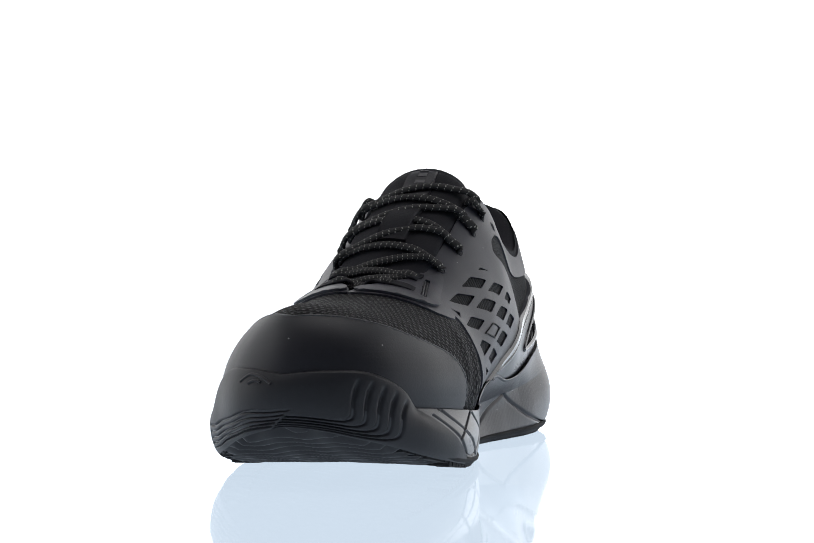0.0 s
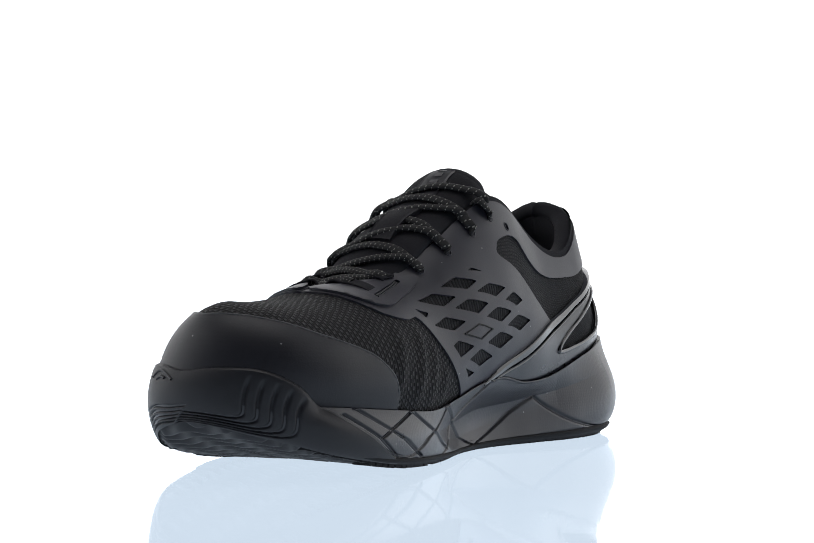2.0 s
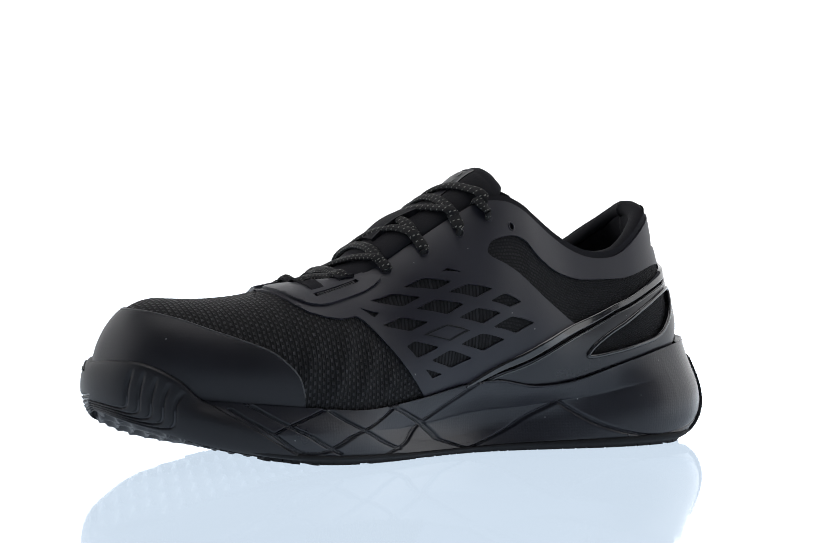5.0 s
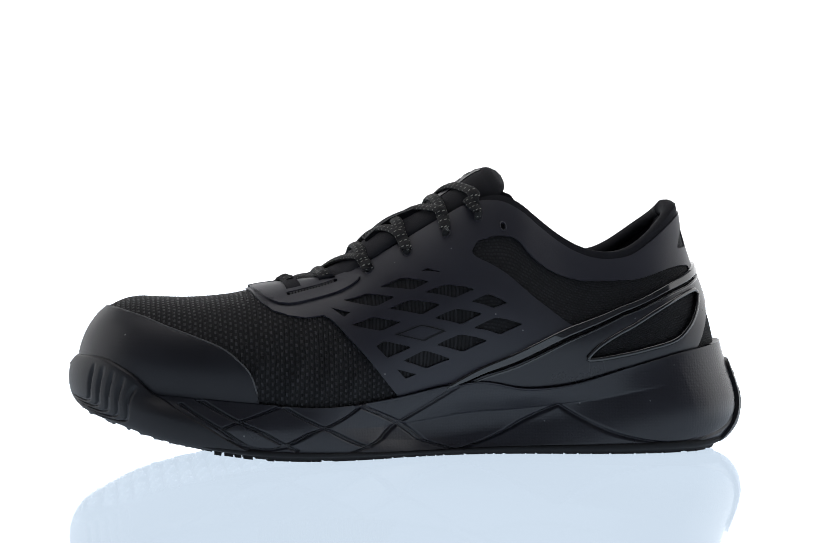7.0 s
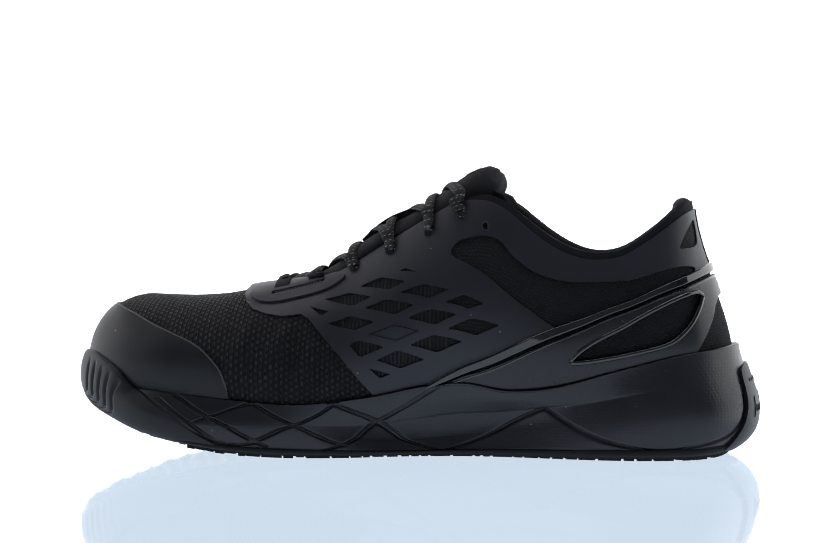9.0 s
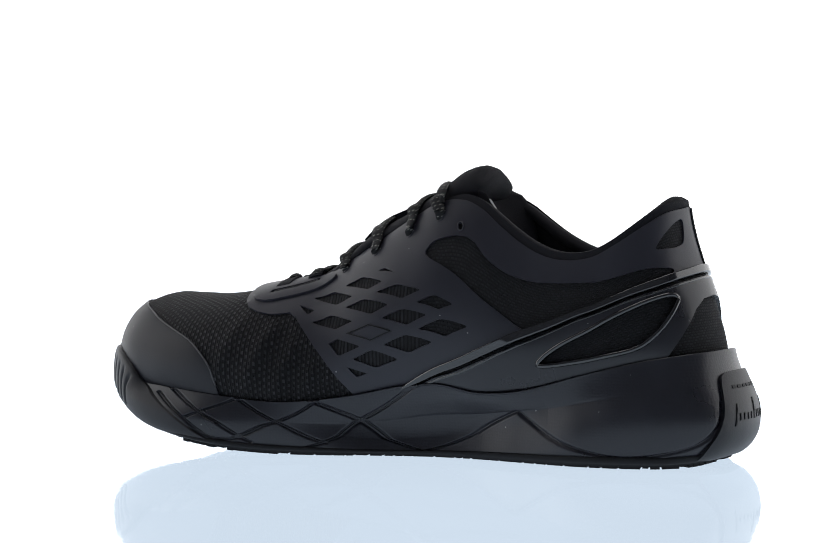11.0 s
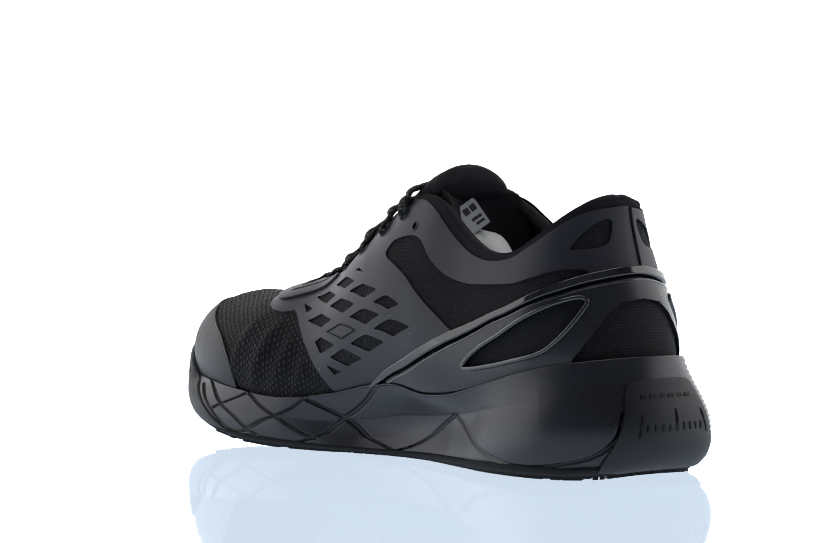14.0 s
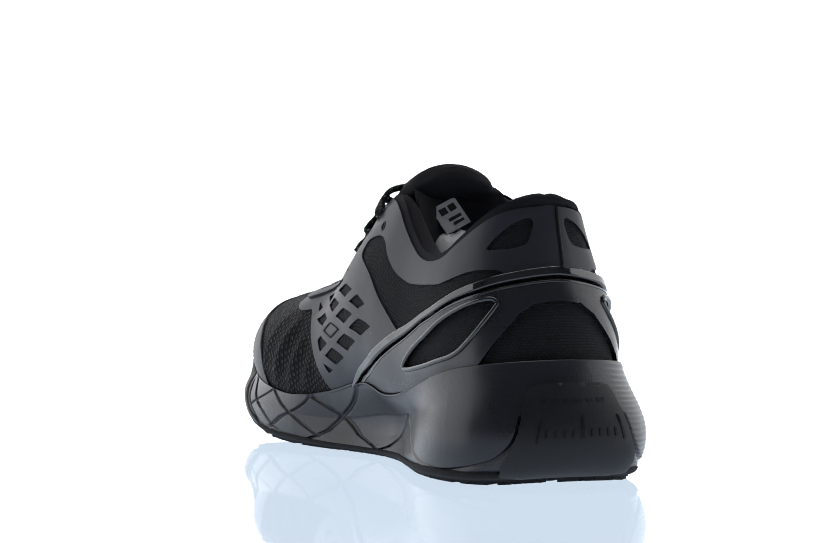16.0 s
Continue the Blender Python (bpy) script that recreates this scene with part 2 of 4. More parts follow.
BITE_X = [-.146, -.140, -.125, -.108, -.090, -.070, -.045, -.018, .0, .02, .04, .06, .085, .11, .125, .136, .1395]
BITE_IN = [.0, -.020, -.034, -.0411, -.0445, -.0455, -.0425, -.0345, -.0305, -.0285, -.0265, -.026, -.0255, -.022, -.0155, -.003, .0125]
BITE_OUT = [.0, .019, .033, .042, .047, .050, .0515, .0505, .0495, .048, .0475, .0465, .0465, .045, .0395, .027, .0125]
HULL_X = [-.1502, -.1459, -.1315, -.115, -.095, -.075, -.050, -.020, .0, .02, .04, .06, .09, .118, .134, .1464, .1502]
HULL_IN = [.0, -.0195, -.0358, -.0462, -.051, -.0508, -.0465, -.036, -.027, -.0215, -.0215, -.0255, -.0315, -.030, -.0225, -.0075, .0125]
HULL_OUT = [.0, .018, .033, .0445, .0505, .0545, .0565, .0555, .054, .0525, .052, .0525, .054, .0545, .0495, .0355, .0125]


def arc(xs, ys):
    s = np.r_[0, np.cumsum(np.hypot(np.diff(xs), np.diff(ys)))]
    return s / s[-1]


ARC = arc(BITE_X, (np.array(BITE_OUT) - np.array(BITE_IN)) / 2)
bite_x, hull_x = spline(ARC, BITE_X, True), spline(ARC, HULL_X, True)
bite_in, bite_out = spline(ARC, BITE_IN), spline(ARC, BITE_OUT)
hull_in, hull_out = spline(ARC, HULL_IN), spline(ARC, HULL_OUT)
bite_z = spline([-.15, -.108, -.07, -.045, -.013, .0095, .025, .045, .06, .09, .115, .14],
                [.030, .028, .0245, .0225, .026, .0305, .032, .0288, .0295, .037, .0435, .048])
middle = spline([-.15, -.07, .03, .12, .15], [.001, .003, .005, .0135, .0135])
TOP = [-.146, -.125, -.1, -.085, -.07, -.055, -.035, -.01, .01, .025, .036, .0437, .0516, .0605, .0761, .0849, .0937, .1025, .112, .124, .135, .141]
top_x = spline(TOP, [-.118, -.111, -.095, -.082, -.068, -.055, -.035, -.01, .01, .025, .036, .0437, .0516, .0605, .0761, .0849, .0937, .1025, .1115, .1185, .1215, .1222])
top_y = spline(TOP, [0, 0, 0, 0, -.0008, -.0095, -.0165, -.020, -.021, -.0225, -.0235, -.025, -.0265, -.028, -.0305, -.031, -.0305, -.0285, -.024, -.0165, -.006, 0])
top_z = spline(TOP, [.0695, .069, .0688, .0700, .0728, .0745, .0785, .0918, .1038, .1115, .1132, .1100, .1036, .0966, .0890, .0882, .0898, .0953, .1025, .1085, .1105, .111])
BULGE = [-.146, -.125, -.1, -.07, -.035, .0, .04, .075, .11, .141]
low_out = spline(BULGE, [.005, .009, .0108, .0108, .0045, .0145, .0145, .0045, .0025, -.0035])
low_up = spline(BULGE, [.55, .52, .5, .48, .34, .35, .27, .27, .33, .33])
high_out = spline(BULGE, [.020, .027, .031, .033, .020, .0165, .011, .006, .0042, .0004])
high_down = spline(BULGE, [-.02, -.05, -.05, .0, .13, .18, .25, .35, .33, .33])


def side_of(u):
    u = (np.asarray(u, float) + 1) % 2 - 1
    return np.abs(u), np.where(u < 0, -1.0, 1.0)


def bite(u):
    a, k = side_of(u)
    x = bite_x(a)
    return np.stack([x, np.where(k > 0, bite_in(a), bite_out(a)), bite_z(x)], -1)


def hull(u):
    a, k = side_of(u)
    return np.stack([hull_x(a), np.where(k > 0, hull_in(a), hull_out(a))], -1)


def topline(u):
    a, k = side_of(u)
    x = bite_x(a)
    tx = top_x(x)
    slim = np.where(k < 0, 1 - .26 * np.clip((x - .07) / .03, 0, 1), 1)
    rise = np.where(k < 0, .0024 * np.exp(-((x - .1) / .014) ** 2), 0)
    return np.stack([tx, middle(tx) + k * slim * top_y(x), top_z(x) + rise], -1)


def outward(u):
    a, b = bite(np.asarray(u) - .004), bite(np.asarray(u) + .004)
    d = (b - a)[..., :2]
    n = np.stack([d[..., 1], -d[..., 0]], -1)
    n = n / np.linalg.norm(n, axis=-1, keepdims=True)
    return np.concatenate([n, np.zeros_like(n[..., :1])], -1)


def upper(u, v):
    """The outer face of the upper: v from the midsole, 0, to the topline, 1."""
    u, v = np.broadcast_arrays(np.asarray(u, float), np.asarray(v, float))
    b, t, n = bite(u), topline(u), outward(u)
    x = b[..., 0]
    h = (t - b)[..., 2:]
    up = np.array([0, 0, 1.0])
    k = np.clip(((u + 1) % 2 - 1) / .10, -1, 1)
    k = k * (1.5 - .5 * k * k)
    toe = np.clip((-.02 - x) / .05, 0, 1)
    low = low_out(x) * (1 - .33 * toe * (1 - k))
    high = high_out(x) * (1 - .06 * toe + .22 * toe * k)
    p1 = b + n * low[..., None] + up * h * low_up(x)[..., None]
    p2 = t + n * high[..., None] - up * h * high_down(x)[..., None]
    v = v[..., None]
    return (1 - v) ** 3 * b + 3 * (1 - v) ** 2 * v * p1 + 3 * (1 - v) * v ** 2 * p2 + v ** 3 * t


ground_z = spline([-.151, -.1471, -.1405, -.1277, -.115, -.094, -.072, -.05, -.03, .11, .128, .1375, .1465, .151],
                  [.0275, .0245, .0210, .0165, .0122, .0075, .0042, .0026, .0022, .0022, .0024, .0035, .0072, .010])
wide_z = spline([-.151, -.13, -.10, -.05, .0, .05, .1, .151], [.0345, .0265, .017, .0125, .0075, .0125, .0165, .0185])
tuck = spline([-.151, -.12, -.05, .05, .10, .135, .151], [.004, .004, .0025, .001, .004, .008, .011])


def under(x, y):
    """Height of the shoe's underside: the toe springs later on the outer side."""
    return ground_z(x + .30 * np.maximum(y, 0) * np.clip((-.02 - x) / .04, 0, 1))


def midsole(u, w):
    """The side of the sole: w from the seam with the upper, 0, to the ground, 1."""
    u, w = np.broadcast_arrays(np.asarray(u, float), np.asarray(w, float))
    b, n, c = bite(u), outward(u), hull(u)
    x = c[..., 0]
    top = b + n * .0004 - np.array([0, 0, .0020])
    proud = np.interp(x, [-.06, -.02, .03, .06, .14], [.0018, .0022, .0034, .0040, .0030])
    lip = b + n * proud[..., None] + np.array([0, 0, .0007])
    belly = np.concatenate([c, wide_z(x)[..., None]], -1)
    foot = np.concatenate([c, x[..., None]], -1) - n * tuck(x)[..., None]
    foot[..., 2] = under(foot[..., 0], foot[..., 1])
    w = w[..., None]
    up = np.array([0, 0, 1.0])

    def bend(t, p0, p1, p2, p3):
        t = np.clip(t, 0, 1)
        return (1 - t) ** 3 * p0 + 3 * (1 - t) ** 2 * t * p1 + 3 * (1 - t) * t ** 2 * p2 + t ** 3 * p3

    high = bend((w - .06) / .54, lip, lip + (belly - lip) * np.array([.25, .25, .4]), belly + up * (lip - belly) * .38, belly)
    low = bend((w - .6) / .4, belly, belly + up * (foot - belly) * .5, foot + (belly - foot) * np.array([.55, .55, .12]), foot)
    side = np.where(w < .6, high, low)
    e = np.clip(w / .06, 0, 1)
    return np.where(w < .06, top + (lip - top) * e, side)


# ---- the studio ----
def plane(name, x0, x1, y0, y1, z, mat):
    return mesh_of(name, [(x0, y0, z), (x1, y0, z), (x1, y1, z), (x0, y1, z)], [(0, 1, 2, 3)], mat, False)


def build_studio():
    # table: a lit acrylic plate, 20 mm thick
    bm = bmesh.new()
    bmesh.ops.create_cube(bm, size=1)
    bmesh.ops.scale(bm, vec=(4, 4.6, .02), verts=bm.verts)
    bmesh.ops.translate(bm, vec=(0, .9, -.01), verts=bm.verts)
    me = bpy.data.meshes.new("table_top")
    bm.to_mesh(me)
    bm.free()
    me.materials.append(M_TABLE)
    tagged(new("table_top", me), "glossy white back-lit acrylic table top under the shoe", "table top", kind="structure")
    # tent: back and sides in one swept sheet, and a dark wall behind the camera
    prof = [(-2.0, TENT_FRONT)]
    for k in range(13):
        a = math.pi * k / 12
        prof.append((-2.0 * math.cos(a), 1.2 + 1.9 * math.sin(a)))
    prof.append((2.0, TENT_FRONT))
    verts = [(x, y, z) for x, y in prof for z in (-.3, 2.2)]
    faces = [(2 * i, 2 * i + 1, 2 * i + 3, 2 * i + 2) for i in range(len(prof) - 1)]
    tagged(new("backdrop", mesh_of("backdrop", verts, faces, M_TENT)), "seamless white backdrop of a light tent, glowing in place of its lamps", "backdrop", kind="structure")
    tagged(new("ceiling", plane("ceiling", -2.05, 2.05, TENT_FRONT, 3.2, 2.2, M_DARK)), "plain dark studio ceiling", "ceiling", kind="structure")
    room = [(-2.0, TENT_FRONT), (-2.0, -1.45), (2.0, -1.45), (2.0, TENT_FRONT)]
    verts = [(x, y, z) for x, y in room for z in (-.3, 2.2)]
    tagged(new("wall_top", plane("wall_top", -2.05, 2.05, -1.45, TENT_FRONT, 2.2, M_DARK)), "plain dark studio ceiling behind the camera", "ceiling", kind="structure")
    tagged(new("wall_south", mesh_of("wall_south", verts, [(2 * i, 2 * i + 2, 2 * i + 3, 2 * i + 1) for i in range(3)], M_DARK, False)),
           "plain dark studio wall behind the camera", "wall", kind="structure")


TENT_FRONT = -.65
build_studio()

# ---- the shoe ----
shoe = new("shoe")
tagged(shoe, "black knit and charcoal film athletic shoe on a lit table", "shoe")


def mirrored(poly):
    """The same outline on the other side of the shoe."""
    return [(2 - u, v) for u, v in poly][::-1]


def build_upper():
    n, m = 360, 56
    u, v = np.meshgrid(np.linspace(-1, 1, n, endpoint=False), np.linspace(0, 1, m), indexing="ij")
    p = upper(u, v)
    # soft creases where the vamp flexes
    for c, k in ((.30, .0005), (.345, .0008), (.385, .0007), (.425, .0006)):
        a = np.abs(u) - c - .06 * (v - .3)
        free = np.clip((np.interp(v, [0, .153, .319, .465, .612], [.481, .455, .428, .402, .355]) - .012 - np.abs(u)) / .015, 0, 1)
        p += normals_of(upper, u, v, 1) * (2.2 * k * np.exp(-(a / .009) ** 2) * np.clip(v * 6, 0, 1) * np.clip((.62 - v) * 5, 0, 1) * free)[..., None]
    uv = np.stack([np.abs(u) * .36, v * .065], -1)
    # over the toe the knit's rows run across the shoe
    girth = np.arctan2(p[..., 1] - .002, np.maximum(p[..., 2] - .018, .004)) * .044
    front = np.interp(v, [0, .153, .319, .465, .612, 1], [.481, .455, .428, .402, .38, .38])
    uv = np.where((np.abs(u) < front + .008)[..., None], np.stack([girth, p[..., 0]], -1), uv)
    a, b = np.abs(u[:, :-1]), v[:, :-1]
    front = np.interp(b, [0, .153, .319, .465, .612, 1], [.481, .455, .428, .402, .38, .38])
    kind = np.where(a < front + .004, 0, np.where((a < .575) & (b < .70), 2, np.where(b > .89, 3, 1))).ravel()
    me = mesh_of("upper", p.reshape(-1, 3), grid_faces(n, m, True), M_MESH, True, uv.reshape(-1, 2), M_RIB, kind)
    me.materials.append(M_SLAT)
    me.materials.append(M_LINING)
    part("upper", me, shoe, "black knitted mesh upper")


DIAMONDS = [
    [(.45, .723), (.48, .714), (.516, .608), (.492, .607)], [(.399, .722), (.432, .721), (.469, .611), (.442, .607)],
    [(.508, .559), (.542, .551), (.577, .488), (.551, .467)], [(.459, .558), (.488, .556), (.531, .456), (.503, .444)],
    [(.572, .43), (.595, .459), (.622, .428), (.602, .392)], [(.407, .537), (.437, .549), (.475, .45), (.449, .442)],
    [(.521, .397), (.553, .412), (.587, .365), (.56, .327)], [(.575, .299), (.605, .349), (.645, .356), (.612, .271)],
    [(.441, .365), (.454, .375), (.49, .286), (.458, .27)], [(.525, .252), (.558, .279), (.595, .234), (.563, .186)],
    [(.479, .227), (.507, .245), (.547, .159), (.513, .14)], [(.506, .694), (.515, .691), (.535, .626)],
    [(.382, .671), (.407, .622), (.398, .595)], [(.471, .189), (.5, .123), (.485, .117)]]
PANEL = [(.576, .679), (.585, .728), (.602, .741), (.641, .76), (.659, .717), (.686, .713), (.721, .748), (.755, .783), (.789, .772), (.83, .687),
         (.89, .592), (.91, .565), (.912, .54), (.89, .51), (.862, .51), (.822, .53), (.788, .535), (.754, .495), (.724, .425), (.686, .494), (.651, .522),
         (.615, .574), (.584, .637)]
COLLAR_WINDOW = [(.877, .726), (.89, .796), (.912, .853), (.938, .88), (.947, .838), (.942, .742), (.936, .706), (.912, .693)]
WINDOW = [(.734, .198), (.748, .27), (.774, .34), (.822, .395), (.865, .402), (.904, .403), (.916, .371), (.906, .29), (.89, .19), (.87, .115), (.85, .1),
          (.79, .145), (.747, .18)]
FRONT_EDGE = [(.481, .0), (.455, .153), (.428, .319), (.402, .465), (.382, .581), (.373, .612), (.35, .584), (.327, .59), (.309, .618), (.297, .685),
              (.289, .78), (.28, .996)]
TOP_EDGE = [(.33, .985), (.4, .985), (.5, .985), (.572, .985), (.6, .97), (.615, .955), (.643, .945), (.673, .94), (.708, .942), (.742, .945),
            (.797, .945), (.857, .942), (.9, .940), (.95, .94), (1.0, .945)]
STRAP_U = [.545, .57, .616, .665, .713, .754, .788, .829, .884, .915, .957, 1.0]
strap_high = spline(STRAP_U, [.010, .060, .156, .290, .436, .522, .565, .554, .534, .543, .556, .562])
strap_low = spline(STRAP_U, [.0, .022, .104, .227, .360, .448, .498, .488, .462, .474, .488, .496])


def build_film():
    """The film cage: one sheet round both sides and the heel, pierced by diamonds and windows."""
    low = [(u, float(strap_high(u) + strap_low(u)) / 2) for u in STRAP_U]
    half = low
    outer = [*half, *mirrored(half)[1:], *mirrored(FRONT_EDGE)[::-1], *mirrored(TOP_EDGE)[:-1], *TOP_EDGE[::-1], *FRONT_EDGE[::-1][:-1], (.481, .0)]
    holes = []
    eyelet = [(.622 + .0036 * math.cos(a), .799 + .019 * math.sin(a)) for a in np.linspace(0, 2 * math.pi, 12, endpoint=False)]
    for h in (*[rounded(d, 1, .07) for d in DIAMONDS], rounded(PANEL, 1), rounded(COLLAR_WINDOW, 2), eyelet):
        h = [tuple(q) for q in h]
        holes += [h, mirrored(h)]
    cage = part("film_cage", overlay("film_cage", upper, outer, holes, .0002, .0007, M_FILM, .002), shoe, "charcoal matte film cage with diamond cut-outs")
    # outlined square in the middle of the diamonds
    sq = np.array([(.467, .389), (.501, .391), (.539, .31), (.506, .296)])
    c = sq.mean(0)
    for side in (1, -1):
        o, i = c + (sq - c) * 1.0, c + (sq - c) * .86
        if side < 0:
            o, i = np.array(mirrored(o)), np.array(mirrored(i))
        part("square_outline", overlay("square_outline", upper, o, [i], .0011, .0003, M_DARKLINE, .002), cage)
    # lace stay: a thicker band round the foot of the lacing, with two slots
    band = [(.284, .985), (.291, .85), (.299, .74), (.313, .675), (.334, .675), (.375, .755), (.412, .815), (.428, .85), (.429, .885), (.417, .92),
            (.39, .955), (.36, .985), (.325, .985)]
    slot = [(.329, .745), (.364, .82), (.401, .885), (.399, .915), (.364, .852), (.329, .782)]
    for side in (1, -1):
        o, s = (band, slot) if side > 0 else (mirrored(band), mirrored(slot))
        stay = part("lace_stay", overlay("lace_stay", upper, rounded(o, 1), [rounded(s, 1, .1)], .0010, .0011, M_FILM, .0016), shoe, "thick smooth film band at the foot of the lacing")
        # two rows of stitches in the slot
        for k in (.3, .75):
            t = np.linspace(.06, .94, 90)
            u, v = .3295 + t * .0705, .747 + t * .139 + k * .035
            u = u if side > 0 else 2 - u
            p = upper(u, v) + normals_of(upper, u, v, 1) * .0014
            part("stitching", tube("stitching", p, .0005, .0004, M_DARKLINE, 6, False, M_PRINT, lambda i, j: (i % 6 < 4) & (j < 99)), stay, "row of fine dark stitches")


def ribbon(name, us, low, high, lift, mat, across=9):
    """A raised band with a rounded back on the upper, between two curves."""
    q = np.linspace(0, 1, across)
    u = np.asarray(us)[:, None] + q * 0
    a = np.where(u > 1, 2 - u, u)
    v = low(a) + (high(a) - low(a)) * q
    ridge = np.clip(q / .22, 0, 1) ** .6 * np.clip((1 - q) / .08, 0, 1)
    h = -.0006 + (lift + .0006) * ridge + u * 0
    p = upper(u, v) + normals_of(upper, u, v, 1) * h[..., None]
    return mesh_of(name, p.reshape(-1, 3), grid_faces(len(us), across), mat)


def build_counter():
    us = np.linspace(.546, 1.454, 220)
    part("heel_strap", ribbon("heel_strap", us, strap_low, strap_high, .0024, M_GLOSS, 13), shoe, "glossy black moulded strap round the heel")
    part("strap_rim", ribbon("strap_rim", np.linspace(.575, 1.425, 200), lambda a: strap_low(a) - .034, lambda a: strap_low(a) - .014, .0020, M_GLOSS, 7), shoe,
         "thin glossy rim below the strap")
    top = [(u, float(strap_low(u)) - .012) for u in STRAP_U[1:]]
    arch = [(1.0, .355), (.963, .338), (.943, .282), (.927, .18), (.913, .094), (.898, .0)]
    outer = [(.56, .0), *top, *mirrored(top)[1:], *mirrored([(.56, .0)]), *mirrored(arch)[:-1], *arch]
    hole = [tuple(q) for q in rounded(WINDOW, 2)]
    part("heel_counter", overlay("heel_counter", upper, outer, [hole, mirrored(hole)], .0004, .0014, M_FRAME, .002), shoe, "satin dark grey moulded heel counter with a mesh window")
    for ring in (hole, mirrored(hole)):
        r = dense(np.array(ring) * REACH["upper"], .0025) / REACH["upper"]
        p = upper(r[:, 0], r[:, 1]) + normals_of(upper, r[:, 0], r[:, 1], 1) * .0017
        part("window_rim", tube("window_rim", p, .0011, .0011, M_GLOSS, 8, True), shoe, "thin glossy raised rim of the heel window")
    # seam down the heel tab
    v = np.linspace(.56, .94, 24)
    u = 1.019 + (v - .567) * .04
    p = upper(u, v) + normals_of(upper, u, v, 1) * .0011
    part("heel_seam", tube("heel_seam", p, .0007, .0006, M_DARKLINE, 6), shoe, "dark seam down the heel tab")


def build_toecap():
    edge = [(.294, .0), (.291, .07), (.282, .184), (.267, .27), (.247, .352), (.212, .432), (.176, .51), (.135, .598), (.09, .656), (.045, .672), (.0, .662)]
    outer = [*edge, *[(-u, v) for u, v in edge[::-1][1:]]]

    def ribs(p):
        return .00013 * np.sin(p[:, 1] * 2 * math.pi / .0023)

    seam = np.array([q for q in edge[1:]] + [(-u, v) for u, v in edge[::-1][1:-1]])
    seam = np.stack([spline(np.arange(len(seam)), seam[:, k])(np.linspace(0, len(seam) - 1, 160)) for k in (0, 1)], -1)
    line = upper(seam[:, 0], seam[:, 1]) + normals_of(upper, seam[:, 0], seam[:, 1], 1) * .0008
    part("toecap_seam", tube("toecap_seam", line, .0004, .0004, M_LETTER, 6), shoe, "fine grey stitched seam along the toecap")
    part("toecap", overlay("toecap", upper, outer, [], .0001, .0009, M_CAP, .0011, ribs), shoe, "smooth charcoal film toecap")


def segments_depth(u, w, lines, reach, width, twin):
    """How deep each point lies in moulded grooves along the lines: 1 in the middle, 0 outside; twin: half the gap of a double groove."""
    deep = np.zeros(u.shape)
    p = np.stack([u, w], -1) * reach
    for line in lines:
        near = np.full(u.shape, 1.0)
        q = np.array(line) * reach
        q = np.stack([spline(np.arange(len(q)), q[:, k])(np.linspace(0, len(q) - 1, 6 * len(q))) for k in (0, 1)], -1)
        for a, b in zip(q[:-1], q[1:]):
            box = (p[..., 0] > min(a[0], b[0]) - .004) & (p[..., 0] < max(a[0], b[0]) + .004)
            c = p[box]
            d = b - a
            t = np.clip(((c - a) @ d) / (d @ d + 1e-12), 0, 1)
            dist = np.linalg.norm(c - a - t[:, None] * d, axis=-1)
            near[box] = np.minimum(near[box], dist)
        deep = np.maximum(deep, np.exp(-((near - twin) / width) ** 2))
    return deep


GROOVES = [[(.214, .05), (.289, .474), (.358, .841)], [(.261, .58), (.301, .242), (.322, .06)], [(.254, .713), (.311, .85), (.344, .785)],
           [(.320, .05), (.394, .498), (.449, .772)], [(.331, .829), (.388, .504), (.430, .05)], [(.420, .05), (.49, .435), (.561, .893)],
           [(.426, .909), (.455, .694), (.49, .402), (.568, .05)], [(.2, .2), (.25, .53), (.3, .86)]]
HEEL_GROOVES = [[(.564, .895), (.626, .639), (.7, .381)],
                [(.7, .381), (.734, .618), (.773, .779), (.828, .893), (.878, .843), (.92, .76), (.944, .62), (.952, .45)]]
LEDGE = [(.38, .46), (.43, .455), (.49, .44), (.562, .425), (.62, .425), (.70, .367), (.763, .319), (.835, .30)]


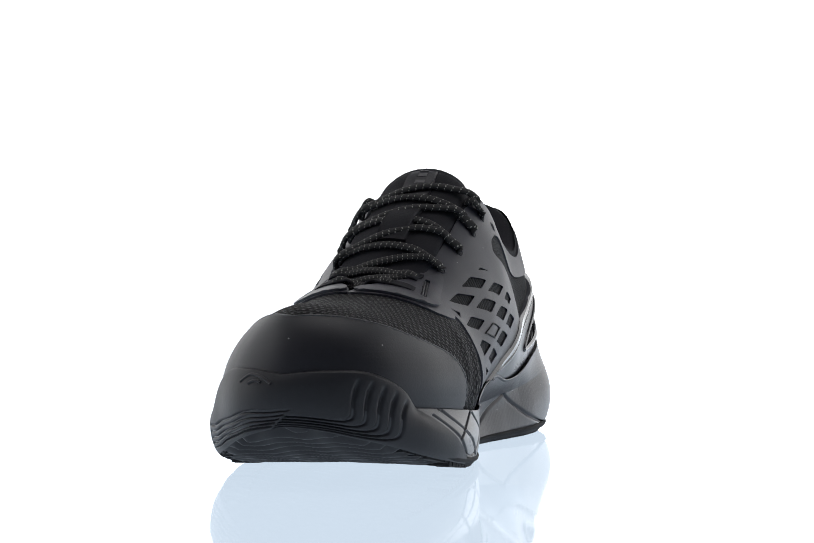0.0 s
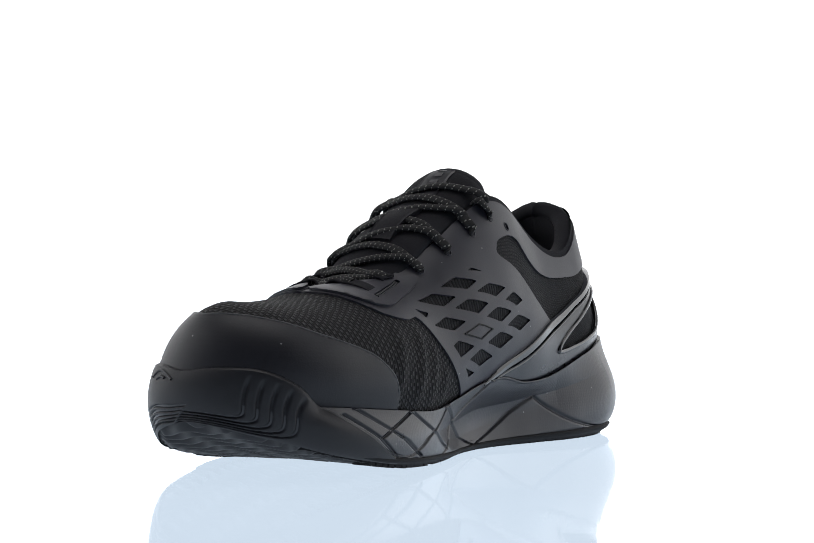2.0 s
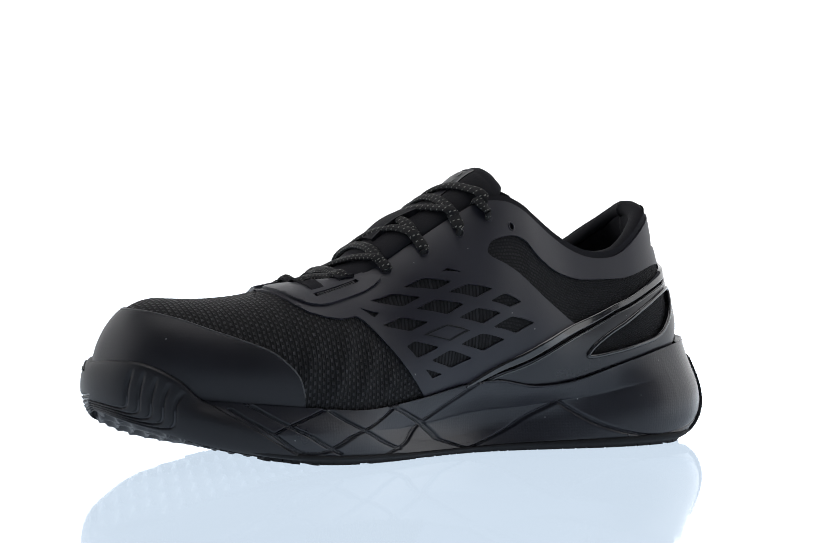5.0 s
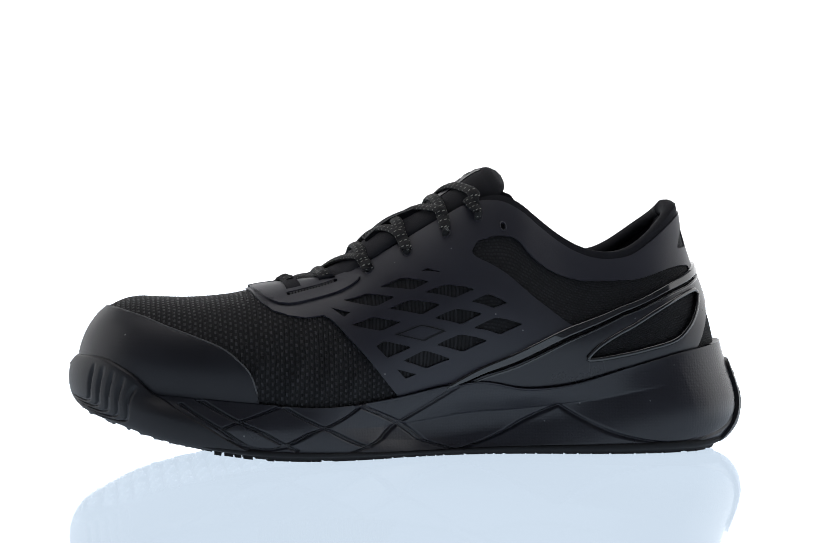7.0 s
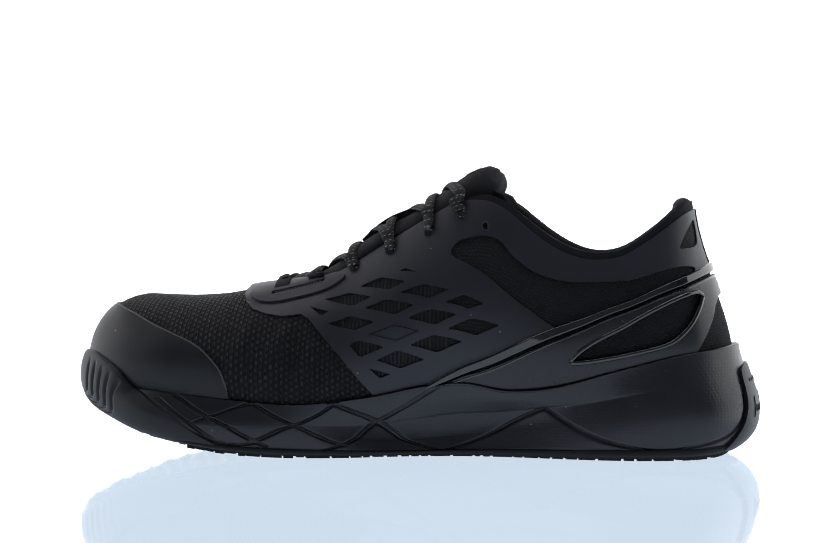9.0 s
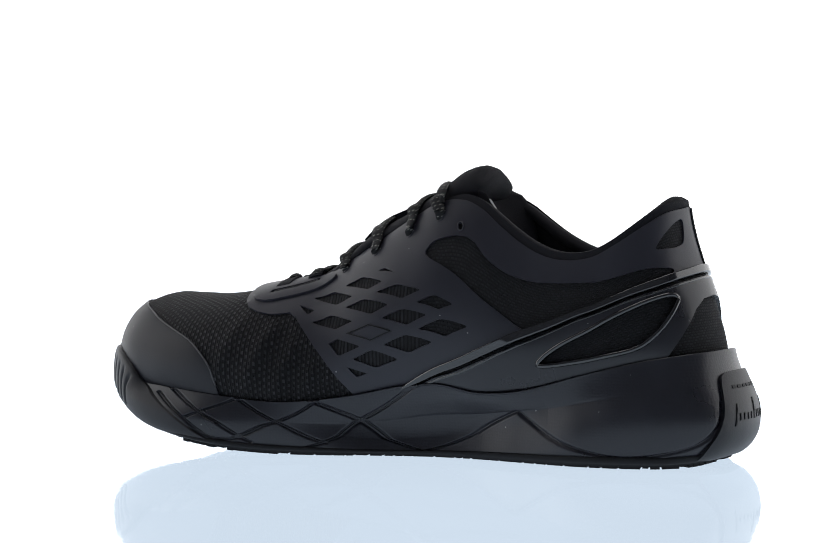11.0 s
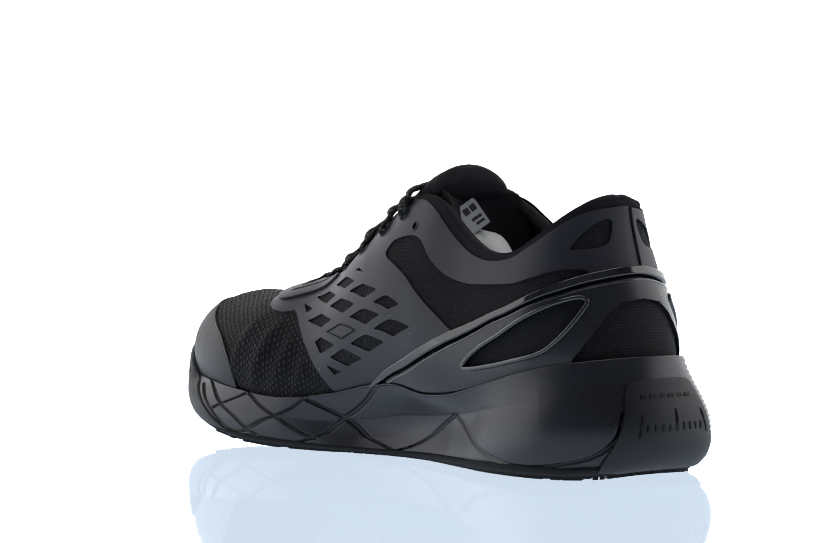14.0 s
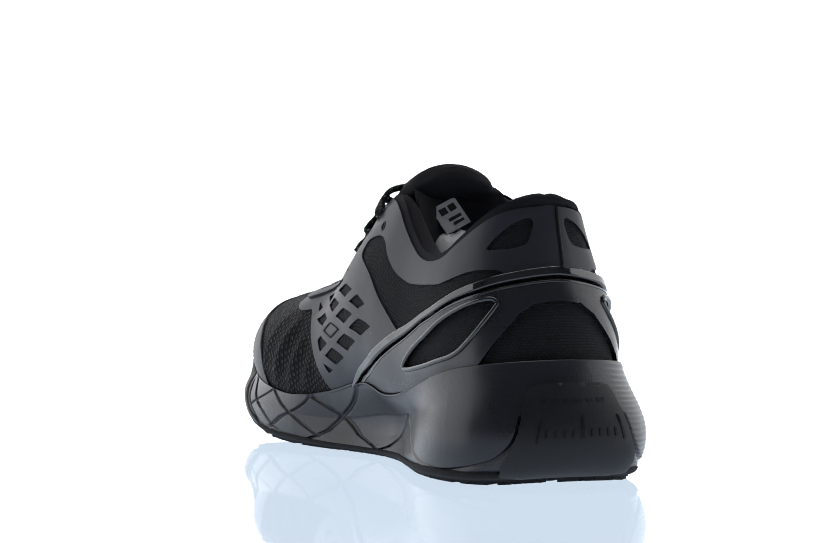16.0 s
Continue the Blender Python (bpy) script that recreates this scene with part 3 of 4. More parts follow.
def sole_side(u, w):
    """The midsole with its grooves, its ledge and the belly of the heel."""
    a = np.abs(u)
    deep = segments_depth(a, w, GROOVES, REACH["midsole"], .0005, .0006) + segments_depth(a, w, HEEL_GROOVES, REACH["midsole"], .0008, 0)
    ledge_at = spline([q[0] for q in LEDGE], [q[1] for q in LEDGE])(np.clip(a, .38, .835))
    fade = np.clip((a - .40) / .07, 0, 1) * np.clip((.86 - a) / .12, 0, 1)
    crease = np.minimum(w / ledge_at, np.clip((1 - w) / (1 - ledge_at) * 1.3 - .3, 0, 1))
    step = -fade * (.0034 * crease + .0006 * (1 - w) / (1 + np.exp((ledge_at - w) / .005)))
    n = normals_of(midsole, u, w, -1)
    edge = np.clip(w * 14, 0, 1) * np.clip((1 - w) * 12, 0, 1)
    ribs = .00022 * np.sin(w * 2 * math.pi * 26) * np.clip((a - .88) / .02, 0, 1) * np.clip((.955 - a) / .02, 0, 1) * (u < 0) * edge
    return midsole(u, w) + n * ((step - .0012 * deep) * edge + ribs)[..., None]


def build_midsole():
    n, m = 1900, 112
    u, w = np.meshgrid(np.linspace(-1, 1, n, endpoint=False), np.linspace(0, .985, m), indexing="ij")
    p = sole_side(u, w)
    part("midsole", mesh_of("midsole", p.reshape(-1, 3), grid_faces(n, m, True)[:, ::-1], M_FOAM), shoe, "charcoal moulded foam midsole with crossing grooves")


BUMPER_END = .165


def build_bumper():
    """The rubber toe bumper: it climbs over the toecap in front and runs down to the ground at both sides."""
    n, m = 520, 110
    u, q = np.meshgrid(np.linspace(-.315, .315, n), np.linspace(0, 1, m), indexing="ij")
    a = np.abs(u)
    lip = spline([0, .05, .1, .14, BUMPER_END, .2], [.215, .245, .232, .13, .02, .0])(np.clip(a, 0, .2))
    crest = upper(u, lip) + normals_of(upper, u, lip, 1) * .0011
    start = np.clip((a - BUMPER_END) / (.315 - BUMPER_END), 0, 1) ** .9
    w = .06 + (.985 - .06) * (start + (1 - start) * q)
    low = midsole(u, w)
    w2 = np.clip((q - .45) / .55, 0, 1)
    belly = midsole(u, np.full_like(u, .6))
    up = np.array([0, 0, 1.0])
    t = np.clip(q / .45, 0, 1)[..., None]
    k1 = crest + outward(u) * .0018 - up * .002
    k2 = belly + up * .006
    climb = (1 - t) ** 3 * crest + 3 * (1 - t) ** 2 * t * k1 + 3 * (1 - t) * t ** 2 * k2 + t ** 3 * belly
    front = np.where(q[..., None] < .45, climb, midsole(u, .6 + .385 * w2))
    mix = np.clip((a - BUMPER_END + .03) / .06, 0, 1)
    mix = (mix * mix * (3 - 2 * mix))[..., None]
    p = front * (1 - mix) + low * mix
    n1 = np.cross(np.gradient(p, axis=0), np.gradient(p, axis=1))
    n1 = -n1 / (np.linalg.norm(n1, axis=-1, keepdims=True) + 1e-12)
    # moulded ribs: upright at the corners, bending into level waves under the toe
    h = .0009 * np.clip(q * 14, 0, 1) * np.clip((.315 - a) / .015, .15, 1)
    along = np.clip((a - .02) / .125, 0, 2)
    down = np.clip((q - .42 + .35 * (u - .06)) / .52, 0, 2)
    turned = (along ** 5 + down ** 5) ** .2
    flat = np.clip((q - .32 - .25 * u) / .62, 0, 2) + .02 * np.sin(u * 90)
    seam = u - (.012 - .09 * (q - .62))
    level = np.where(seam > 0, turned, flat + .05)
    apart = np.abs((level - .52) / .12 - np.round((level - .52) / .12)) * .12
    groove = np.exp(-(apart / np.where(down > along, .026, .018)) ** 2)
    mask = (np.clip((level - .44) / .05, 0, 1) * np.clip((1.08 - level) / .05, 0, 1) * np.clip((q - .13) / .14, 0, 1) * np.clip((.172 - np.where(u > 0, a, a - .03)) / .015, 0, 1)
            * np.clip(np.abs(seam) / .008, 0, 1))
    h = h - (.0012 + .0010 * np.clip((down - along) / .15, 0, 1)) * mask * groove
    p = p + n1 * h[..., None]
    bumper = part("toe_bumper", mesh_of("toe_bumper", p.reshape(-1, 3), grid_faces(n, m)[:, ::-1], M_RUBBER), shoe, "black rubber toe bumper with moulded ribs")
    # small moulded emblem on the bumper's face: two plain strokes
    ui = lambda t: int(round((t + .315) / .63 * (n - 1)))
    for stroke in (((-.060, .25), (-.044, .16), (-.022, .20), (-.012, .27)), ((-.046, .28), (-.036, .24), (-.026, .26))):
        pts = [p[ui(t), int(v * (m - 1))] for t, v in stroke]
        part("emblem_stroke", tube("emblem_stroke", smooth_path(pts, 24), .0007, .0006, M_RUBBER, 6), bumper)


def build_heel_plate():
    outer = [(.956, .26), (.966, .216), (1.0, .21), (1.029, .211), (1.042, .238), (1.044, .409), (1.049, .587), (1.06, .72), (1.066, .95), (.922, .95),
             (.933, .758), (.942, .653), (.95, .533)]
    plate = part("heel_plate", overlay("heel_plate", midsole, rounded(outer, 1), [], .0002, .0014, M_RUBBER, .0018), shoe, "black rubber heel plate with moulded ruler ticks")

    def mark(name, a, b, half):
        a, b = np.array(a), np.array(b)
        me = overlay(name, midsole, [a + (-half, 0), a + (half, 0), b + (half, 0), b + (-half, 0)], [], .0014, .0005, M_DARKLINE, .002)
        part(name, me, plate)

    # ticks: raised strips whose darker colour paints the shade of moulded grooves
    for a, b in (((.97, .467), (.965, .617)), ((1.006, .437), (1.005, .584)), ((1.037, .445), (1.041, .601))):
        mark("long_tick", a, b, .0011)
    for k in range(4):
        mark("short_tick", (.974 + k * .0078, .536), (.9733 + k * .0078, .582), .0009)
        mark("short_tick", (1.0125 + k * .0066, .530), (1.0125 + k * .0068, .580), .0009)
    for k in range(6):
        mark("raised_bar", (.972 + k * .0105, .325), (.972 + k * .0105, .352), .0034 if k % 2 else .0026)


def build_outsole():
    # the tread plate closes the shoe below
    n, m = 560, 60
    u = np.linspace(.004, .996, n)
    a, b = midsole(u, np.full(n, .975)), midsole(-u, np.full(n, .975))
    q = np.linspace(0, 1, m)[None, :, None]
    p = a[:, None] * (1 - q) + b[:, None] * q
    x, y = p[..., 0], p[..., 1]
    p[..., 2] = under(x, y) + .0004 + (.0013 + .0012 * np.clip((-.06 - x) / .02, 0, 1)) * np.clip(np.sin(q[..., 0] * math.pi) * 5, 0, 1) * np.clip((u[:, None] - .012) / .03, 0, 1) * np.sin(x * 2 * math.pi / .0066 + 1.5 * np.sin(y * 2 * math.pi / .022))
    p[:, 0], p[:, -1] = a, b
    sole = part("outsole", mesh_of("outsole", p.reshape(-1, 3), grid_faces(n, m), M_RUBBER), shoe, "black rubber outsole with a wavy tread")
    # rim of rubber round the foot of the midsole
    us = np.linspace(-1, 1, 420, endpoint=False)
    rows = []
    for w, h in ((.87, -.0004), (.875, .0010), (.92, .0012), (.96, .0010), (.998, .0006)):
        ww = np.full(len(us), w)
        rows.append(midsole(us, ww) + normals_of(midsole, us, ww, -1) * (h * np.clip((midsole(us, ww)[:, 0] + .135) / .05, .25, 1))[:, None])
    foot = midsole(us, np.full(len(us), .998))
    foot[:, 2] -= .0012 * np.clip((foot[:, 0] + .11) / .04, 0, 1)
    rows.append(foot)
    p = np.stack(rows, 1)
    part("tread_rim", mesh_of("tread_rim", p.reshape(-1, 3), grid_faces(len(us), len(rows), True)[:, ::-1], M_TREAD), sole)
    # lugs along the edge: small blocks of uneven length that reach the ground
    rnd = random.Random(4)
    for side in (1, -1):
        u0 = .16
        while u0 < .985:
            du = rnd.choice((.007, .009, .012, .018, .026)) if u0 > .2 else rnd.choice((.006, .008, .010))
            uu = np.array([u0, u0 + du]) * side
            f, nrm = midsole(uu, np.array([.985, .985])), outward(uu)
            drop = rnd.choice((.0024, .0024, .0022, .0018)) * (1 if u0 > .25 else .55)
            verts = []
            for r in (f - nrm * .0004, f - nrm * .010):
                for i in (0, 1):
                    z = float(under(r[i, 0], r[i, 1]))
                    verts += [(r[i, 0], r[i, 1], z + .003), (r[i, 0] - nrm[i, 0] * .0006, r[i, 1] - nrm[i, 1] * .0006, max(z - drop, .0))]
            faces = [(0, 2, 3, 1), (4, 5, 7, 6), (0, 1, 5, 4), (2, 6, 7, 3), (1, 3, 7, 5), (0, 4, 6, 2)]
            part("lug", mesh_of("lug", verts, faces, M_TREAD, False), sole)
            u0 += du + rnd.choice((.002, .003, .004))


# ---- inside, tongue and laces ----
TONGUE = [(-.072, .0655, .002, .012), (-.058, .0712, .004, .017), (-.0455, .0755, .005, .019), (-.034, .0808, .005, .020), (-.0246, .0876, .006, .0205), (-.0177, .0928, .006, .021),
          (-.0108, .0974, .006, .021),
          (.0, .1022, .007, .021), (.012, .1080, .010, .021), (.022, .1128, .013, .021), (.029, .1170, .0145, .0205), (.0330, .1192, .014, .0195),
          (.0358, .1216, .012, .018), (.0376, .1232, .008, .0155), (.0385, .1241, .003, .0125)]
_x = [q[0] for q in TONGUE]
tongue_mid, tongue_thick, tongue_half = (spline(_x, [q[k] for q in TONGUE]) for k in (1, 2, 3))


def tongue_top(x, y):
    """Height of the tongue's upper face."""
    c = np.clip((y - middle(x)) / tongue_half(x), -1, 1)
    return tongue_mid(x) + tongue_thick(x) * .5 * np.sqrt(np.clip(1 - c ** 4, 0, 1)) * 1.1 - .0045 * c ** 2


def build_tongue():
    n, m = 70, 36
    x = np.interp(np.linspace(0, 1, n), np.linspace(0, 1, len(_x)), _x)
    c = np.linspace(0, 2 * math.pi, m, endpoint=False)
    z0, th, hw = tongue_mid(x), tongue_thick(x), tongue_half(x)
    sx = np.gradient(x)
    sz = np.gradient(z0)
    ln = np.hypot(sx, sz)
    nx, nz = -sz / ln, sx / ln
    ca, sa = np.cos(c), np.sin(c)
    ca, sa = np.sign(ca) * np.abs(ca) ** .8, np.sign(sa) * np.abs(sa) ** .7
    y = middle(x)[:, None] + hw[:, None] * ca
    off = th[:, None] * .5 * sa
    arch = -.0045 * ca ** 2
    p = np.stack([x[:, None] + nx[:, None] * off, y, z0[:, None] + nz[:, None] * off + arch], -1)
    uv = np.stack([np.broadcast_to(c, (n, m)) * .008, np.broadcast_to(np.arange(n)[:, None] * .0018, (n, m))], -1)
    faces = [tuple(q) for q in grid_faces(n, m, False, True)] + [tuple(range((n - 1) * m, n * m))[::-1]]
    tongue = part("tongue", mesh_of("tongue", p.reshape(-1, 3), faces, M_LINING, True, uv.reshape(-1, 2)), shoe, "padded black cloth tongue")

    def skin(x, c, lift):
        """A point on the tongue's upper face: x along its middle, c from edge to edge, -1 to 1."""
        ln = np.hypot(1, (tongue_mid(x + .0005) - tongue_mid(x - .0005)) / .001)
        sl = (tongue_mid(x + .0005) - tongue_mid(x - .0005)) / .001
        sn = np.sqrt(np.clip(1 - np.abs(c) ** 2.5, 0, 1)) ** .7
        off = tongue_thick(x) * .5 * sn + lift
        return np.stack([x - sl / ln * off, middle(x) + tongue_half(x) * c, tongue_mid(x) + off / ln - .0045 * c ** 2], -1)

    def patch(name, x0, x1, c0, c1, lift, mat, parent, label="", bow=0.0):
        x, c = np.meshgrid(np.linspace(x0, x1, 14), np.linspace(c0, c1, 10), indexing="ij")
        rise = lift + bow * np.sin(np.linspace(0, math.pi, 14))[:, None] + 0 * c
        q, below = skin(x, c, rise), skin(x, c, rise * 0 - .0006)
        k = 14 * 10
        ring = [i * 10 for i in range(14)] + [130 + j for j in range(1, 10)] + [i * 10 + 9 for i in range(12, -1, -1)] + list(range(8, 0, -1))
        f = [tuple(t) for t in grid_faces(14, 10)] + [(a, b, b + k, a + k) for a, b in zip(ring, ring[1:] + ring[:1])]
        return part(name, mesh_of(name, np.r_[q.reshape(-1, 3), below.reshape(-1, 3)], f, mat), parent, label)

    build_tongue_back(tongue)
    patch("lace_loop", -.020, .006, -.36, .30, .0012, M_LINING, tongue, "dark webbing lace loop", .0016)
    strip = patch("tongue_strip", .0120, .0345, -.34, .34, .0003, M_CAP, tongue, "smooth printed strip on the tongue")
    for k in range(4):
        patch("print_bar", .0188 + k * .0042, .0210 + k * .0042, -.13, .07 + .02 * (k % 2), .0005, M_LETTER, strip, "faint grey printed bar")


TONGUE_BACK = [(.0335, .1200, .0170), (.0362, .1195, .0185), (.0392, .1150, .0195), (.0418, .1095, .0200), (.0440, .1030, .0205), (.0458, .0960, .0205), (.0470, .0880, .0200)]
_b = np.linspace(0, 1, len(TONGUE_BACK))
back_x, back_z, back_half = (spline(_b, [q[k] for q in TONGUE_BACK]) for k in (0, 1, 2))


def tongue_back(t, c):
    """The hollow rear face of the tongue: t from its top down into the shoe, c from edge to edge."""
    x = back_x(t) - .0085 + .0105 * c ** 2 * np.clip(t * 3, 0, 1)
    return np.stack([x, middle(back_x(t)) + .001 + back_half(t) * c, back_z(t) - .0045 * c ** 2 * np.clip(1 - t * 2, 0, 1)], -1)


def build_tongue_back(tongue):
    n, m = 40, 36
    t, c = np.meshgrid(np.linspace(0, 1, n), np.linspace(-1, 1, m), indexing="ij")
    thick = .0070 * np.sqrt(np.clip(1 - np.abs(c) ** 6, 0, 1)) * np.clip(t * 6, .2, 1) + .0005
    rear = tongue_back(t, c)
    fore = rear - np.stack([thick * (.4 + .6 * c ** 2), thick * 0, thick * .45], -1)
    p = np.concatenate([rear, fore[:, ::-1]], 1)
    part("tongue_lining", mesh_of("tongue_lining", p.reshape(-1, 3), grid_faces(n, 2 * m, False, True), M_LINING), tongue, "padded black cloth lining behind the tongue")


def build_collar():
    """The padded collar roll and the lining that falls from it into the shoe."""
    us = np.linspace(.585, 1.415, 200)
    t, n = topline(us), outward(us)
    a = np.where(us > 1, 2 - us, us)
    r = np.interp(a, [.585, .63, .70, 1.0], [.0012, .0024, .0036, .0040])[:, None]
    c = t - n * r - np.array([0, 0, 1.0]) * r * .95
    c[:, 2] += np.interp(a, [.78, .88, .94, .97, 1.0], [0, .0006, .0015, .0013, .0004])
    bell = np.exp(-(np.arange(-9, 10) / 4.0) ** 2)
    for axis in range(3):
        c[:, axis] = np.convolve(np.pad(c[:, axis], 9, "reflect", reflect_type="odd"), bell / bell.sum(), "valid")
    k = np.linspace(0, 2 * math.pi, 14, endpoint=False)
    p = c[:, None] + n[:, None] * (np.cos(k)[:, None] * r[:, None] * 1.15) + np.array([0, 0, 1.0]) * (np.sin(k)[:, None] * r[:, None])
    part("collar", mesh_of("collar", p.reshape(-1, 3), grid_faces(200, 14, False, True), M_LINING), shoe, "padded black cloth collar")
    us = np.linspace(.30, 1.70, 220)
    v = np.linspace(.02, .985, 20)
    u, v = np.meshgrid(us, v, indexing="ij")
    aa = np.where(u > 1, 2 - u, u)
    pad = np.interp(aa, [.3, .585, .66, .8, 1.0], [.0015, .0018, .0055, .0075, .0075]) * np.interp(v, [0, .5, .85, 1.0], [.55, .8, 1.0, .7])
    p = upper(u, v) - normals_of(upper, u, v, 1) * pad[..., None]
    part("lining", mesh_of("lining", p.reshape(-1, 3), grid_faces(220, 20), M_LINING), shoe, "black cloth lining")
    n, m = 120, 24
    u = np.linspace(.06, .97, n)
    q = np.linspace(0, 1, m)[None, :, None]
    a, b = bite(u) - outward(u) * .0035, bite(-u) - outward(-u) * .0035
    p = a[:, None] * (1 - q) + b[:, None] * q
    p[..., 2] += .001 + .003 * (1 - np.sin(q[..., 0] * math.pi))
    part("insole", mesh_of("insole", p.reshape(-1, 3), grid_faces(n, m), M_INSOLE), shoe, "dark cloth insole")


EYELETS = [(.341, .965), (.389, .968), (.442, .890), (.494, .862), (.548, .845), (.591, .862)]
LOOPS = 2


def on_film(u, v, lift):
    u, v = np.array([u]), np.array([v])
    return (upper(u, v) + normals_of(upper, u, v, 1) * lift)[0]


def lace_strand(path, n):
    me = tube("lace", smooth_path(path, n), .0026, .0012, M_LACE, 14, False, M_FLECK, lambda i, j: ((i + 3 * j) % 7 == 0) & (j % 2 == 0))
    return part("lace", me, shoe, "black cord lace with pale flecks")


def build_loops():
    """Short webbing loops that rise out of the slots of the lace stay and hold the lowest laces."""
    for side in (1, -1):
        for u0, half in ((.341, .0105), (.389, .0105)):
            rows = []
            for e in np.linspace(-1, 1, 9):
                u = u0 + half * e
                f = u if side > 0 else 2 - u
                foot = .772 + (u0 + half * e - .33) * 2.0
                inward = -(outward(np.array([f]))[0])
                top = on_film(f, .985, .0030)
                rows.append(smooth_path([on_film(f, foot, .0012), on_film(f, foot + .05, .0022), on_film(f, .93, .0028), top,
                                         top + inward * .0022 + (0, 0, .0006), top + inward * .0052 - (0, 0, .0006), top + inward * .0066 - (0, 0, .0028)], 26))
            p = np.stack(rows, 0)
            n = np.cross(np.gradient(p, axis=0), np.gradient(p, axis=1)) * -side
            n = n / (np.linalg.norm(n, axis=-1, keepdims=True) + 1e-12)
            low = p + n * .0009
            k = p.shape[0] * p.shape[1]
            f = grid_faces(p.shape[0], p.shape[1])
            rim = [i for i in range(26)] + [26 * i + 25 for i in range(1, 9)] + [208 + i for i in range(24, -1, -1)] + [26 * i for i in range(7, 0, -1)]
            faces = [tuple(q) for q in f] + [tuple(q)[::-1] for q in f + k] + [(i, j, j + k, i + k) for i, j in zip(rim, rim[1:] + rim[:1])]
            part("webbing_loop", mesh_of("webbing_loop", np.r_[p.reshape(-1, 3), low.reshape(-1, 3)], faces, M_LINING), shoe, "short black webbing lace loop")


def build_laces():
    def strand(k, j, side):
        """From eyelet k on one side, over the tongue, to eyelet j on the other."""
        u0, v0 = EYELETS[k]
        u1, v1 = EYELETS[j]
        f0, f1 = (u0, 2 - u1) if side > 0 else (2 - u0, u1)
        if k < LOOPS:
            start = [on_film(f0, .955, .0022), on_film(f0, .985, .0030)]
        else:
            start = [on_film(f0, v0, -.0005), on_film(f0, v0 + .03, .0020), on_film(f0, .95, .0022 if side > 0 else .0040), on_film(f0, .985, .0024 if side > 0 else .0044)]
        end = [on_film(f1, .985, .0026), on_film(f1, .955, .0018)] if j < LOOPS else [on_film(f1, .99, .0030), on_film(f1, .955, .0016)]
        e0, e1 = start[-1], end[0]
        cross = []
        for t in (.2, .4, .6, .8):
            q = e0 + (e1 - e0) * t
            arch = max(q[2] - (.0040 if k < LOOPS else .0042) * math.sin(t * math.pi), float(tongue_top(q[0], q[1])) + .0010)
            cross.append((q[0] - .001 * math.sin(t * math.pi), q[1], arch))
        lace_strand([*start, *cross, *end], 150)

    for k in range(len(EYELETS) - 1):
        strand(k, k, 1)
        strand(k, k + 1, -1)
    # the ends pass through the top eyelets and vanish under the collar
    for side in (1, -1):
        u, v = EYELETS[-1]
        f = u if side > 0 else 2 - u
        lace_strand([on_film(f, v, -.0005), on_film(f, v + .03, .002), on_film(f - .004 * side, .93, .0028), on_film(f - .008 * side, .985, .0030),
                     on_film(f - .010 * side, .995, -.002) + np.array([0, 0, .001])], 60)
    # eyelet rings
    for side in (1, -1):
        for u, v in ((.622, .799), *EYELETS[LOOPS:]):
            f = u if side > 0 else 2 - u
            c = np.array([on_film(f + .0042 * math.cos(a), v + .023 * math.sin(a), .0008) for a in np.linspace(0, 2 * math.pi, 16, endpoint=False)])
            part("eyelet", tube("eyelet", c, .0004, .0004, M_FILM, 6, True), shoe)


